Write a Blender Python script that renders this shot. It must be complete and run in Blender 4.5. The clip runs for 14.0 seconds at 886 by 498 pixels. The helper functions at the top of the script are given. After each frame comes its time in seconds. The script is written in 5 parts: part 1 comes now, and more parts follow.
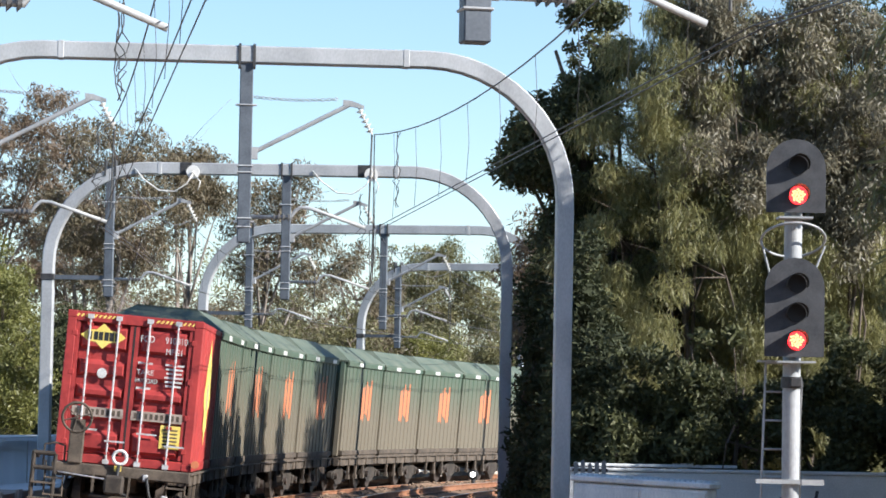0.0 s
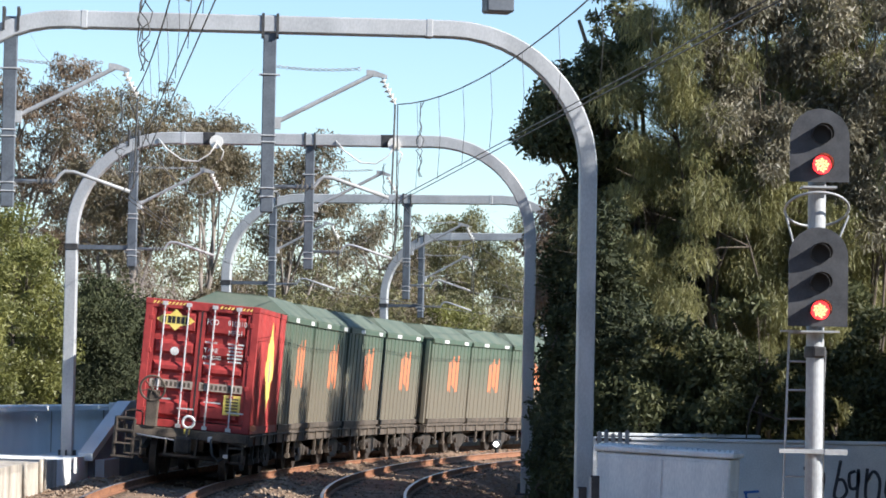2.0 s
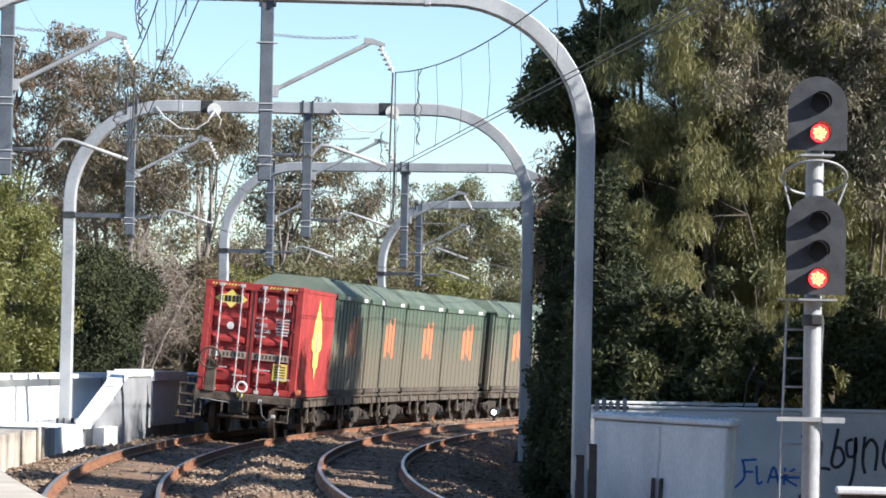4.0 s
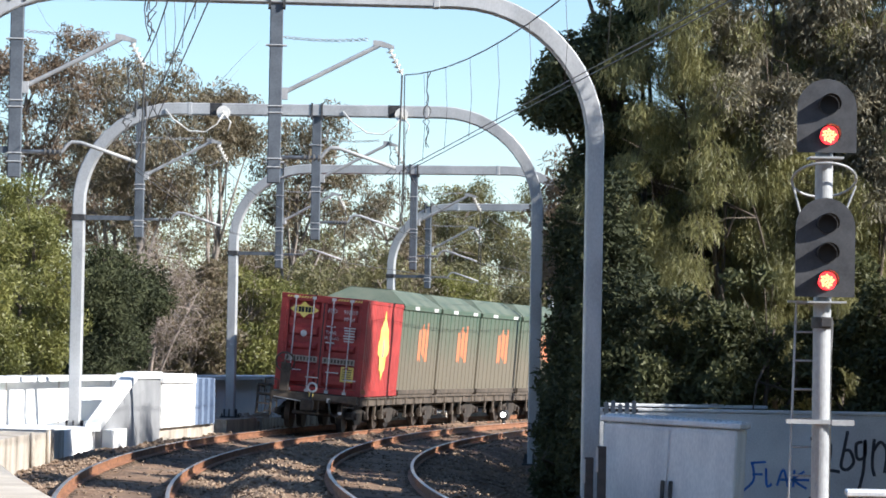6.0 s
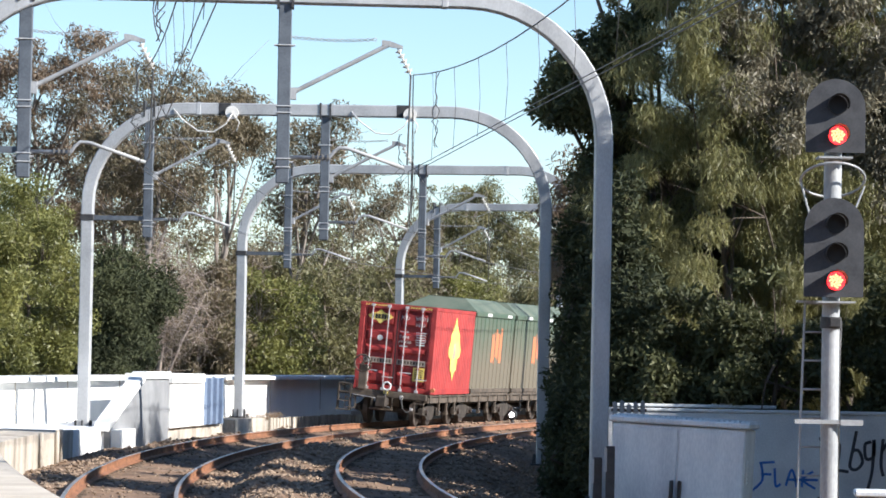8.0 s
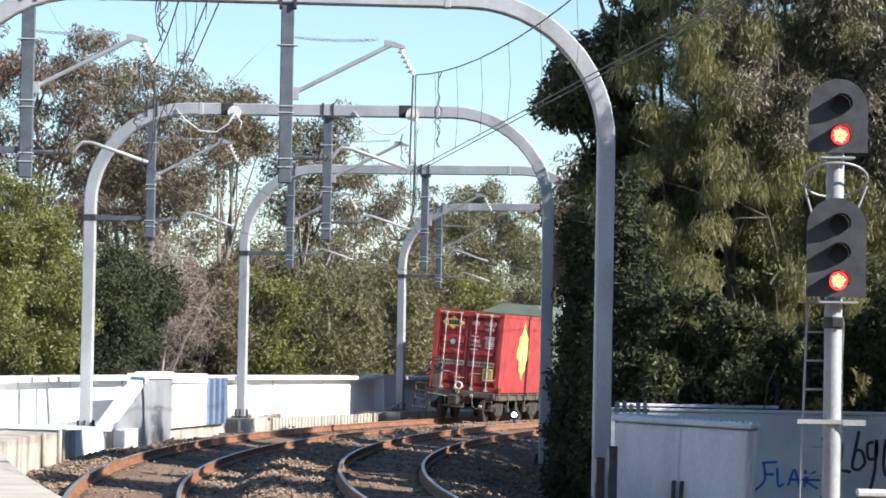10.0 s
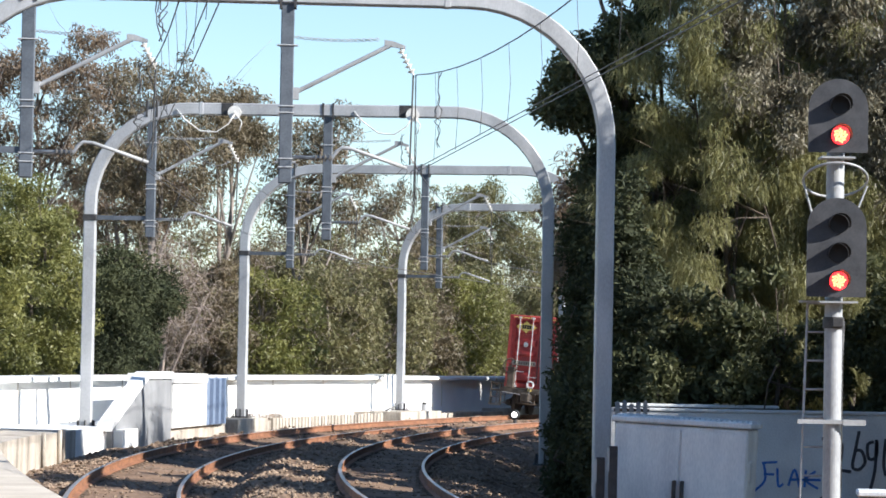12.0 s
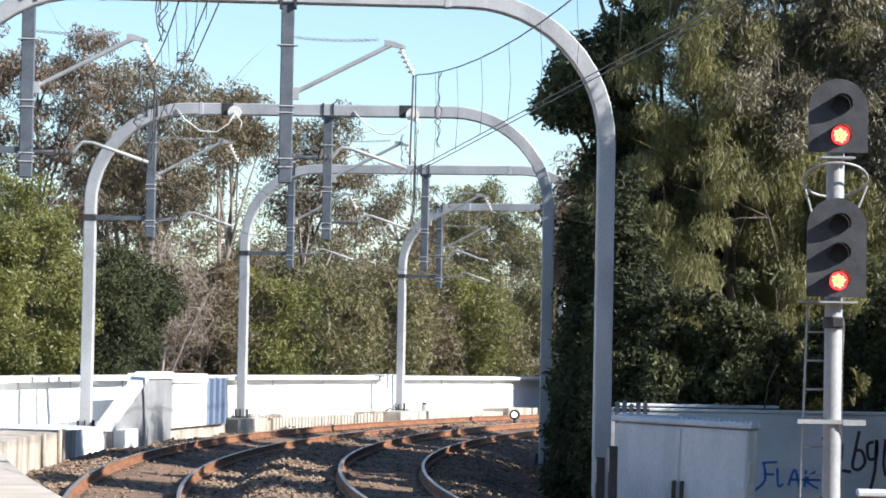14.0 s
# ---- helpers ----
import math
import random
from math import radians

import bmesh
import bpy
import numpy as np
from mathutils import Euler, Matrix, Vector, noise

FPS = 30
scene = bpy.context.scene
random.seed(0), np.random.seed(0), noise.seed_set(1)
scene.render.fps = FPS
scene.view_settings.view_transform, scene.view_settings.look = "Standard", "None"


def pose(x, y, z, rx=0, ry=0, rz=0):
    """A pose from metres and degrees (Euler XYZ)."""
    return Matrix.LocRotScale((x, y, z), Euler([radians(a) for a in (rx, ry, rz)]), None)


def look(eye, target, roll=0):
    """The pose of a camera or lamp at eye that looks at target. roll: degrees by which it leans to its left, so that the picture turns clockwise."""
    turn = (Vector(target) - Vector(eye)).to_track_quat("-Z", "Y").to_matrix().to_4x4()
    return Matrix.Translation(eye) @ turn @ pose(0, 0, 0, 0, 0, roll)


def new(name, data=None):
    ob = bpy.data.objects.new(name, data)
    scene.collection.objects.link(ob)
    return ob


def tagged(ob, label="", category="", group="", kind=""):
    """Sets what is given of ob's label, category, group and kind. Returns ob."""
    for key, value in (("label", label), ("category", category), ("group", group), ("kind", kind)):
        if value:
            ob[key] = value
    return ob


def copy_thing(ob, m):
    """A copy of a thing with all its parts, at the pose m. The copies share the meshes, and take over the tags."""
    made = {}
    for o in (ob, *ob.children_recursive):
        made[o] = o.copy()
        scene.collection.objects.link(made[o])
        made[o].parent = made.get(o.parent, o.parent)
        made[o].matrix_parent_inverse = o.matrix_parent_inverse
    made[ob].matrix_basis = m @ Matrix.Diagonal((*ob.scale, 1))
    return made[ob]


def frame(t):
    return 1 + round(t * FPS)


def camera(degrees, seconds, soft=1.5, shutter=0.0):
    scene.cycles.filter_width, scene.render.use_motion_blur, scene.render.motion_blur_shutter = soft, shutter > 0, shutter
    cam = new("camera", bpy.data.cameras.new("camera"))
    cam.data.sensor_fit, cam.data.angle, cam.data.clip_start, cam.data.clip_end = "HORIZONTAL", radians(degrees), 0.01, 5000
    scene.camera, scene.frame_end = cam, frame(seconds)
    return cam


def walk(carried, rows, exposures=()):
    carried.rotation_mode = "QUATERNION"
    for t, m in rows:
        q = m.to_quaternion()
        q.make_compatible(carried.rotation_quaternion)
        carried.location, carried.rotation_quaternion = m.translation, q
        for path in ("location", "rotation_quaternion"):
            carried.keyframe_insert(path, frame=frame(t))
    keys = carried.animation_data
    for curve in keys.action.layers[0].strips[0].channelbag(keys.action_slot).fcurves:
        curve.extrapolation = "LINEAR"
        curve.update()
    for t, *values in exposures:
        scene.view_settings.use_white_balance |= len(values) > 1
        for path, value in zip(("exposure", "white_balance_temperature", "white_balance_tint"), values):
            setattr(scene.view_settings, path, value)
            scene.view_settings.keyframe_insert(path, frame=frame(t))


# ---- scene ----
cam = camera(16.23, 14.0, soft=1.7)
EYE = Vector((0.0, 0.0, 1.85))


def facing(right, up):
    """The camera's pose when it looks that many degrees to the right of +y and up from level."""
    a, b = radians(right), radians(up)
    way = Vector((math.sin(a) * math.cos(b), math.cos(a) * math.cos(b), math.sin(b)))
    return look(EYE, EYE + way * 50.0, 1.03)


TURNS = [(0.0, 0.746, 3.265), (0.5, 0.665, 3.280), (1.0, 0.587, 3.214), (1.5, 0.624, 2.944), (2.0, 0.326, 2.699), (2.5, 0.288, 2.140),
         (3.0, 0.483, 1.888), (3.6, 0.420, 2.020), (4.5, 0.350, 2.157), (5.5, 0.287, 2.157), (6.0, 0.207, 2.155), (6.5, 0.159, 2.154), (7.0, 0.111, 2.153), (7.5, 0.080, 2.153),
         (8.0, 0.048, 2.152), (9.2, 0.015, 2.152), (10.5, 0.0, 2.151), (12.0, 0.0, 2.151), (14.0, 0.0, 2.151)]
walk(cam, [(t, facing(a, b)) for t, a, b in TURNS], exposures=[(0.0, 1.02, 6280, 10), (14.0, 1.02, 6280, 10)])

# ---------------------------------------------------------------- world and sun
SUN = Vector((1.0, -0.45, 0.64)).normalized()
world = bpy.data.worlds.new("sky")
scene.world = world
world.use_nodes = True
wn = world.node_tree
wn.nodes.clear()
sky = wn.nodes.new("ShaderNodeTexSky")
sky.sky_type = "NISHITA"
sky.sun_disc = False
sky.sun_elevation = math.asin(SUN.z)
sky.sun_rotation = math.atan2(SUN.x, SUN.y)
sky.air_density, sky.dust_density, sky.ozone_density = 1.0, 0.0, 3.4
bg = wn.nodes.new("ShaderNodeBackground")
bg.inputs["Strength"].default_value = 0.09
wout = wn.nodes.new("ShaderNodeOutputWorld")
wn.links.new(sky.outputs[0], bg.inputs["Color"])
wn.links.new(bg.outputs[0], wout.inputs["Surface"])
lamp = bpy.data.lights.new("sun", "SUN")
lamp.energy, lamp.angle, lamp.color = 5.0, radians(0.5), (1.0, 0.95, 0.88)
sun = new("sun", lamp)
sun.matrix_world = look(SUN * 200.0, (0, 0, 0))

# ---------------------------------------------------------------- materials


def mat(name, a, b, rough=0.7, scale=3.0, metal=0.0, bump=0.15, fine=40.0, spread=0.0, coat=0.0, stretch=(1, 1, 1), contrast=(0.35, 0.65)):
    """Two colours mixed by broad and fine noise in object space, with relief; spread varies the pieces against one another."""
    m = bpy.data.materials.new(name)
    m.use_nodes = True
    n, l = m.node_tree.nodes, m.node_tree.links
    p = n["Principled BSDF"]
    p.inputs["Roughness"].default_value, p.inputs["Metallic"].default_value = rough, metal
    p.inputs["Coat Weight"].default_value = coat
    tc = n.new("ShaderNodeTexCoord")
    mp = n.new("ShaderNodeMapping")
    mp.inputs["Scale"].default_value = stretch
    l.new(tc.outputs["Object"], mp.inputs["Vector"])
    n1, n2 = n.new("ShaderNodeTexNoise"), n.new("ShaderNodeTexNoise")
    for node, sc, det in ((n1, scale, 5), (n2, fine, 3)):
        node.inputs["Scale"].default_value, node.inputs["Detail"].default_value = sc, det
        l.new(mp.outputs[0], node.inputs["Vector"])
    mix = n.new("ShaderNodeMath")
    mix.operation = "MULTIPLY_ADD"
    mix.inputs[1].default_value = 0.35
    l.new(n2.outputs["Fac"], mix.inputs[0])
    sc1 = n.new("ShaderNodeMath")
    sc1.operation = "MULTIPLY"
    sc1.inputs[1].default_value = 0.65
    l.new(n1.outputs["Fac"], sc1.inputs[0])
    l.new(sc1.outputs[0], mix.inputs[2])
    ramp = n.new("ShaderNodeValToRGB")
    ramp.color_ramp.elements[0].position, ramp.color_ramp.elements[1].position = contrast
    ramp.color_ramp.elements[0].color, ramp.color_ramp.elements[1].color = (*a, 1), (*b, 1)
    l.new(mix.outputs[0], ramp.inputs["Fac"])
    col = ramp.outputs["Color"]
    if spread:
        oi, hs, mr = n.new("ShaderNodeObjectInfo"), n.new("ShaderNodeHueSaturation"), n.new("ShaderNodeMapRange")
        mr.inputs["To Min"].default_value, mr.inputs["To Max"].default_value = 1 - spread, 1 + spread
        l.new(oi.outputs["Random"], mr.inputs["Value"])
        l.new(mr.outputs[0], hs.inputs["Value"])
        l.new(col, hs.inputs["Color"])
        col = hs.outputs[0]
    l.new(col, p.inputs["Base Color"])
    if bump:
        bp = n.new("ShaderNodeBump")
        bp.inputs["Strength"].default_value, bp.inputs["Distance"].default_value = bump, 0.02
        l.new(mix.outputs[0], bp.inputs["Height"])
        l.new(bp.outputs[0], p.inputs["Normal"])
    return m


def leafmat(name, a, b, through_light=0.35, rough=0.5):
    """Leaves: colour from leaf to leaf between a and b, some light passing through."""
    m = bpy.data.materials.new(name)
    m.use_nodes = True
    n, l = m.node_tree.nodes, m.node_tree.links
    p = n["Principled BSDF"]
    p.inputs["Roughness"].default_value = rough
    geo, ramp = n.new("ShaderNodeNewGeometry"), n.new("ShaderNodeValToRGB")
    ramp.color_ramp.elements[0].color, ramp.color_ramp.elements[1].color = (*a, 1), (*b, 1)
    tc, nz = n.new("ShaderNodeTexCoord"), n.new("ShaderNodeTexNoise")
    nz.inputs["Scale"].default_value = 0.7
    l.new(tc.outputs["Object"], nz.inputs["Vector"])
    ma = n.new("ShaderNodeMath")
    ma.operation = "MULTIPLY_ADD"
    ma.inputs[1].default_value = 0.5
    l.new(geo.outputs["Random Per Island"], ma.inputs[0])
    mb = n.new("ShaderNodeMapRange")
    mb.inputs["From Min"].default_value, mb.inputs["From Max"].default_value = 0.35, 0.65
    mb.inputs["To Min"].default_value, mb.inputs["To Max"].default_value = 0.0, 0.5
    l.new(nz.outputs["Fac"], mb.inputs["Value"])
    l.new(mb.outputs[0], ma.inputs[2])
    l.new(ma.outputs[0], ramp.inputs["Fac"])
    l.new(ramp.outputs[0], p.inputs["Base Color"])
    tr, add = n.new("ShaderNodeBsdfTranslucent"), n.new("ShaderNodeMixShader")
    add.inputs[0].default_value = through_light
    l.new(ramp.outputs[0], tr.inputs["Color"])
    l.new(p.outputs[0], add.inputs[1])
    l.new(tr.outputs[0], add.inputs[2])
    l.new(add.outputs[0], n["Material Output"].inputs["Surface"])
    return m


def glow(name, c, strength):
    m = bpy.data.materials.new(name)
    m.use_nodes = True
    p = m.node_tree.nodes["Principled BSDF"]
    p.inputs["Base Color"].default_value = (*c, 1)
    p.inputs["Emission Color"].default_value = (*c, 1)
    p.inputs["Emission Strength"].default_value = strength
    return m


def grimy(name, top, low, z0, z1, rough=0.6):
    """Paint that is clean near z1 and covered with brown dust towards z0, streaked along the height."""
    m = mat(name, top, tuple(c * 1.25 for c in top), rough, 1.5, bump=0.08)
    n, l = m.node_tree.nodes, m.node_tree.links
    p = n["Principled BSDF"]
    old = p.inputs["Base Color"].links[0].from_socket
    tc, sep, mr = n.new("ShaderNodeTexCoord"), n.new("ShaderNodeSeparateXYZ"), n.new("ShaderNodeMapRange")
    mr.inputs["From Min"].default_value, mr.inputs["From Max"].default_value = z0, z1
    l.new(tc.outputs["Object"], sep.inputs[0])
    mp, nz = n.new("ShaderNodeMapping"), n.new("ShaderNodeTexNoise")
    mp.inputs["Scale"].default_value = (3, 3, 0.35)
    nz.inputs["Scale"].default_value, nz.inputs["Detail"].default_value = 1.6, 5
    l.new(tc.outputs["Object"], mp.inputs[0])
    l.new(mp.outputs[0], nz.inputs["Vector"])
    ad = n.new("ShaderNodeMath")
    ad.operation = "MULTIPLY_ADD"
    ad.inputs[1].default_value = 1.5
    l.new(nz.outputs["Fac"], ad.inputs[0])
    sub = n.new("ShaderNodeMath")
    sub.inputs[1].default_value = -0.75
    l.new(ad.outputs[0], sub.inputs[0])
    l.new(sep.outputs["Z"], ad.inputs[2])
    l.new(sub.outputs[0], mr.inputs["Value"])
    mx = n.new("ShaderNodeMix")
    mx.data_type = "RGBA"
    mx.inputs["A"].default_value = (*low, 1)
    l.new(mr.outputs[0], mx.inputs["Factor"])
    l.new(old, mx.inputs["B"])
    l.new(mx.outputs["Result"], p.inputs["Base Color"])
    return m


M_BALLAST = mat("ballast", (0.075, 0.045, 0.027), (0.27, 0.17, 0.105), 0.95, 1.3, bump=1.0, fine=18, contrast=(0.32, 0.68))
M_STONE = mat("ballast_stone", (0.095, 0.064, 0.042), (0.36, 0.26, 0.18), 0.95, 9.0, bump=0.3)
M_EARTH = mat("earth", (0.06, 0.05, 0.03), (0.14, 0.12, 0.07), 0.95, 0.3, bump=0.4, fine=8)
M_RUST = mat("rusty_rail", (0.14, 0.06, 0.03), (0.33, 0.15, 0.075), 0.8, 2.5, bump=0.2, stretch=(1, 1, 3))
M_RAILTOP = mat("worn_rail_head", (0.34, 0.28, 0.24), (0.60, 0.56, 0.52), 0.3, 1.5, metal=0.8, bump=0.05)
M_SLEEPER = mat("sleeper", (0.075, 0.052, 0.038), (0.17, 0.125, 0.09), 0.9, 5.0, bump=0.4, spread=0.25)
M_WHITE = mat("white_wall_paint", (0.70, 0.70, 0.68), (0.84, 0.84, 0.82), 0.75, 0.9, bump=0.06, contrast=(0.25, 0.6))
M_CONC = mat("stained_concrete", (0.15, 0.125, 0.10), (0.54, 0.48, 0.40), 0.85, 1.6, bump=0.25, stretch=(1, 1, 0.25), contrast=(0.3, 0.6))
M_GREYR = mat("grey_render", (0.17, 0.175, 0.185), (0.30, 0.305, 0.31), 0.85, 0.8, bump=0.08)
M_PAVE = mat("pale_paving", (0.46, 0.39, 0.31), (0.62, 0.55, 0.45), 0.85, 2.0, bump=0.1, spread=0.08)
M_GALV = mat("galvanised_steel", (0.33, 0.335, 0.34), (0.49, 0.495, 0.50), 0.55, 2.0, metal=0.25, bump=0.04, stretch=(1, 1, 0.5))
M_POST = mat("weathered_post", (0.26, 0.265, 0.27), (0.42, 0.425, 0.43), 0.6, 2.5, metal=0.15, bump=0.04, stretch=(1, 1, 0.4))
M_DROP = mat("grey_blue_steel", (0.07, 0.082, 0.10), (0.13, 0.148, 0.172), 0.6, 3.0, metal=0.2, bump=0.05)
M_DARK = mat("dark_steel", (0.03, 0.03, 0.033), (0.075, 0.072, 0.07), 0.6, 6.0, metal=0.3, bump=0.1)
M_WIRE = mat("copper_wire", (0.05, 0.05, 0.05), (0.10, 0.095, 0.09), 0.5, 4.0, metal=0.4, bump=0.0)
M_INSUL = mat("glazed_insulator", (0.62, 0.60, 0.56), (0.80, 0.78, 0.74), 0.25, 8.0, bump=0.0)
M_RED = mat("red_container_paint", (0.23, 0.022, 0.022), (0.43, 0.046, 0.04), 0.55, 1.8, bump=0.12, fine=11)
M_GREEN = grimy("dusty_green_paint", (0.04, 0.088, 0.06), (0.15, 0.128, 0.092), 1.0, 3.1)
M_GREENLID = mat("green_lid", (0.055, 0.088, 0.062), (0.14, 0.155, 0.115), 0.7, 1.2, bump=0.1)
M_ORANGE = mat("faded_orange_paint", (0.14, 0.125, 0.09), (0.56, 0.18, 0.08), 0.65, 2.4, bump=0.0, fine=16, contrast=(0.30, 0.50), stretch=(1, 1.0, 0.6))
M_YELLOW = mat("yellow_paint", (0.72, 0.52, 0.09), (0.85, 0.68, 0.20), 0.5, 3.0, bump=0.0)
M_BLACK = mat("black_paint", (0.012, 0.012, 0.013), (0.03, 0.03, 0.03), 0.6, 5.0, bump=0.05)
M_LETTER = mat("white_lettering", (0.46, 0.44, 0.42), (0.76, 0.75, 0.73), 0.6, 5.0, bump=0.0)
M_BAND = mat("faded_band", (0.26, 0.20, 0.16), (0.46, 0.38, 0.32), 0.6, 5.0, bump=0.0)
M_BAR = mat("galvanised_bar", (0.48, 0.46, 0.45), (0.70, 0.69, 0.68), 0.45, 5.0, metal=0.3, bump=0.05)
# frame, bogie and wheel colours are darkened for the shade under the wagons
M_FRAME = mat("dusty_wagon_steel", (0.045, 0.035, 0.027), (0.14, 0.108, 0.08), 0.85, 3.5, bump=0.3)
M_BOGIE = mat("shaded_bogie_steel", (0.02, 0.016, 0.013), (0.065, 0.05, 0.038), 0.8, 5.0, bump=0.3)
M_WHEEL = mat("wheel_steel", (0.04, 0.03, 0.025), (0.11, 0.085, 0.07), 0.6, 4.0, metal=0.4, bump=0.1)
M_SIGNAL = mat("grey_black_signal", (0.026, 0.027, 0.031), (0.06, 0.061, 0.066), 0.6, 6.0, bump=0.1)
# bluish tone of the chest's shaded end, put into the colour
M_SHADEPANEL = mat("shaded_panel", (0.10, 0.14, 0.22), (0.22, 0.28, 0.38), 0.6, 1.4, bump=0.05, stretch=(1, 1, 0.3))
M_CABINET = mat("pale_grey_cabinet", (0.52, 0.54, 0.56), (0.82, 0.82, 0.81), 0.55, 2.2, bump=0.05, stretch=(1, 1, 0.3))
M_GWALL = mat("patched_rendered_wall", (0.48, 0.48, 0.49), (0.74, 0.74, 0.73), 0.8, 1.1, bump=0.1)
M_PAINTBLK = mat("black_spray", (0.03, 0.03, 0.04), (0.06, 0.06, 0.07), 0.7, 5.0, bump=0.0)
M_PAINTBLU = mat("blue_spray", (0.03, 0.12, 0.42), (0.06, 0.20, 0.55), 0.7, 5.0, bump=0.0)
M_BARK = mat("gum_bark", (0.10, 0.08, 0.065), (0.34, 0.29, 0.25), 0.85, 2.5, bump=0.4, stretch=(1, 1, 0.3))
M_BARKDARK = mat("dark_bark", (0.06, 0.045, 0.035), (0.14, 0.11, 0.085), 0.9, 3.0, bump=0.5, stretch=(1, 1, 0.3))
M_TWIG = mat("dry_twig", (0.22, 0.17, 0.14), (0.40, 0.33, 0.28), 0.9, 3.0, bump=0.2)
L_OAK = leafmat("sheoak_needles", (0.108, 0.112, 0.046), (0.34, 0.315, 0.13), 0.42)
L_SILVER = leafmat("grey_gum_leaves", (0.085, 0.08, 0.05), (0.30, 0.26, 0.18), 0.25)
L_GUM = leafmat("gum_leaves", (0.09, 0.078, 0.043), (0.245, 0.19, 0.115))
L_GUMRED = leafmat("brown_gum_leaves", (0.12, 0.085, 0.055), (0.28, 0.20, 0.13))
L_BUSH = leafmat("bush_leaves", (0.085, 0.095, 0.026), (0.27, 0.26, 0.075))
L_DEEP = leafmat("deep_green_leaves", (0.036, 0.044, 0.018), (0.135, 0.14, 0.055), 0.3, 0.65)
# leaves darkened in colour to stand for foliage in deep shade
L_SHADED = leafmat("shaded_dark_leaves", (0.022, 0.030, 0.013), (0.075, 0.082, 0.030), 0.2, 0.85)
L_WOOD = leafmat("woodland_leaves", (0.09, 0.092, 0.038), (0.28, 0.25, 0.115))
E_RED = glow("red_light", (1.0, 0.006, 0.03), 0.5)
E_LED = glow("bright_diode", (1.0, 0.05, 0.05), 2.2)
E_CORE = glow("diode_core", (1.0, 0.36, 0.13), 2.2)
E_WHITE = glow("white_light", (1.0, 0.97, 0.92), 6.0)
M_LENS = mat("unlit_lens", (0.004, 0.004, 0.005), (0.009, 0.009, 0.010), 0.5, 5.0, bump=0.0)

# ---------------------------------------------------------------- building helpers


def part(name, bm, material, parent=None, label=""):
    """Links a bmesh as one mesh object, under parent if given."""
    me = bpy.data.meshes.new(name)
    bm.normal_update()
    bm.to_mesh(me)
    bm.free()
    me.materials.append(material)
    ob = new(name, me)
    ob.parent = parent
    return tagged(ob, label) if label else ob


def share(name, ob, m, parent):
    """Another piece on the mesh of ob."""
    o = new(name, ob.data)
    o.parent = parent
    o.matrix_basis = m
    return o


def thing(name, label, category, m=None, group="", kind=""):
    ob = new(name)
    ob.empty_display_size = 0.2
    if m is not None:
        ob.matrix_basis = m
    return tagged(ob, label, category, group, kind)


def box(bm, c, size, m=None, bevel=0.0):
    r = bmesh.ops.create_cube(bm, size=1.0)
    t = Matrix.Translation(c) @ Matrix.Diagonal((*size, 1))
    bmesh.ops.transform(bm, matrix=(m @ t) if m is not None else t, verts=r["verts"])
    if bevel:
        es = list({e for v in r["verts"] for e in v.link_edges})
        bmesh.ops.bevel(bm, geom=es, offset=bevel, segments=1, affect="EDGES", profile=0.5)
    return bm


def boxes(*specs, bevel=0.0):
    bm = bmesh.new()
    for c, size in specs:
        box(bm, c, size, bevel=bevel)
    return bm


def rod(bm, a, b, r, n=8, r2=None):
    a, b = Vector(a), Vector(b)
    d = b - a
    q = d.to_track_quat("Z", "Y").to_matrix().to_4x4()
    bmesh.ops.create_cone(bm, cap_ends=True, segments=n, radius1=r, radius2=r if r2 is None else r2, depth=d.length,
                          matrix=Matrix.Translation((a + b) / 2) @ q)
    return bm


def rods(r, *pairs, n=8):
    bm = bmesh.new()
    for a, b in pairs:
        rod(bm, a, b, r, n)
    return bm


def tube(bm, pts, radii, n=6):
    """A bent tube through pts."""
    pts = [Vector(q) for q in pts]
    if not hasattr(radii, "__len__"):
        radii = [radii] * len(pts)
    rings = []
    side = None
    for i, q in enumerate(pts):
        d = (pts[min(i + 1, len(pts) - 1)] - pts[max(i - 1, 0)]).normalized()
        if side is None:
            side = d.orthogonal().normalized()
        side = (side - d * side.dot(d)).normalized()
        up = d.cross(side)
        rings.append([bm.verts.new(q + (side * math.cos(k * math.tau / n) + up * math.sin(k * math.tau / n)) * radii[i]) for k in range(n)])
    for r0, r1 in zip(rings, rings[1:]):
        for k in range(n):
            bm.faces.new((r0[k], r0[(k + 1) % n], r1[(k + 1) % n], r1[k])).smooth = True
    bm.faces.new(rings[0][::-1])
    bm.faces.new(rings[-1])
    return bm


def ring(bm, c, axis, big, small, n=28, k=6, a0=0.0, a1=math.tau):
    axis = Vector(axis).normalized()
    u = axis.orthogonal().normalized()
    if abs(axis.z) < 0.9:
        u = axis.cross(Vector((0, 0, 1))).normalized()
    v = axis.cross(u)
    pts = [Vector(c) + (u * math.cos(a0 + (a1 - a0) * i / n) + v * math.sin(a0 + (a1 - a0) * i / n)) * big for i in range(n + 1)]
    return tube(bm, pts, small, k)


def prism(bm, outline, depth, m):
    """A flat outline (x, z) made depth thick along y, at pose m."""
    a = [bm.verts.new(m @ Vector((x, 0, z))) for x, z in outline]
    b = [bm.verts.new(m @ Vector((x, depth, z))) for x, z in outline]
    bm.faces.new(a)
    bm.faces.new(b[::-1])
    for i in range(len(a)):
        j = (i + 1) % len(a)
        bm.faces.new((a[j], a[i], b[i], b[j]))
    bmesh.ops.recalc_face_normals(bm, faces=bm.faces[:])
    return bm


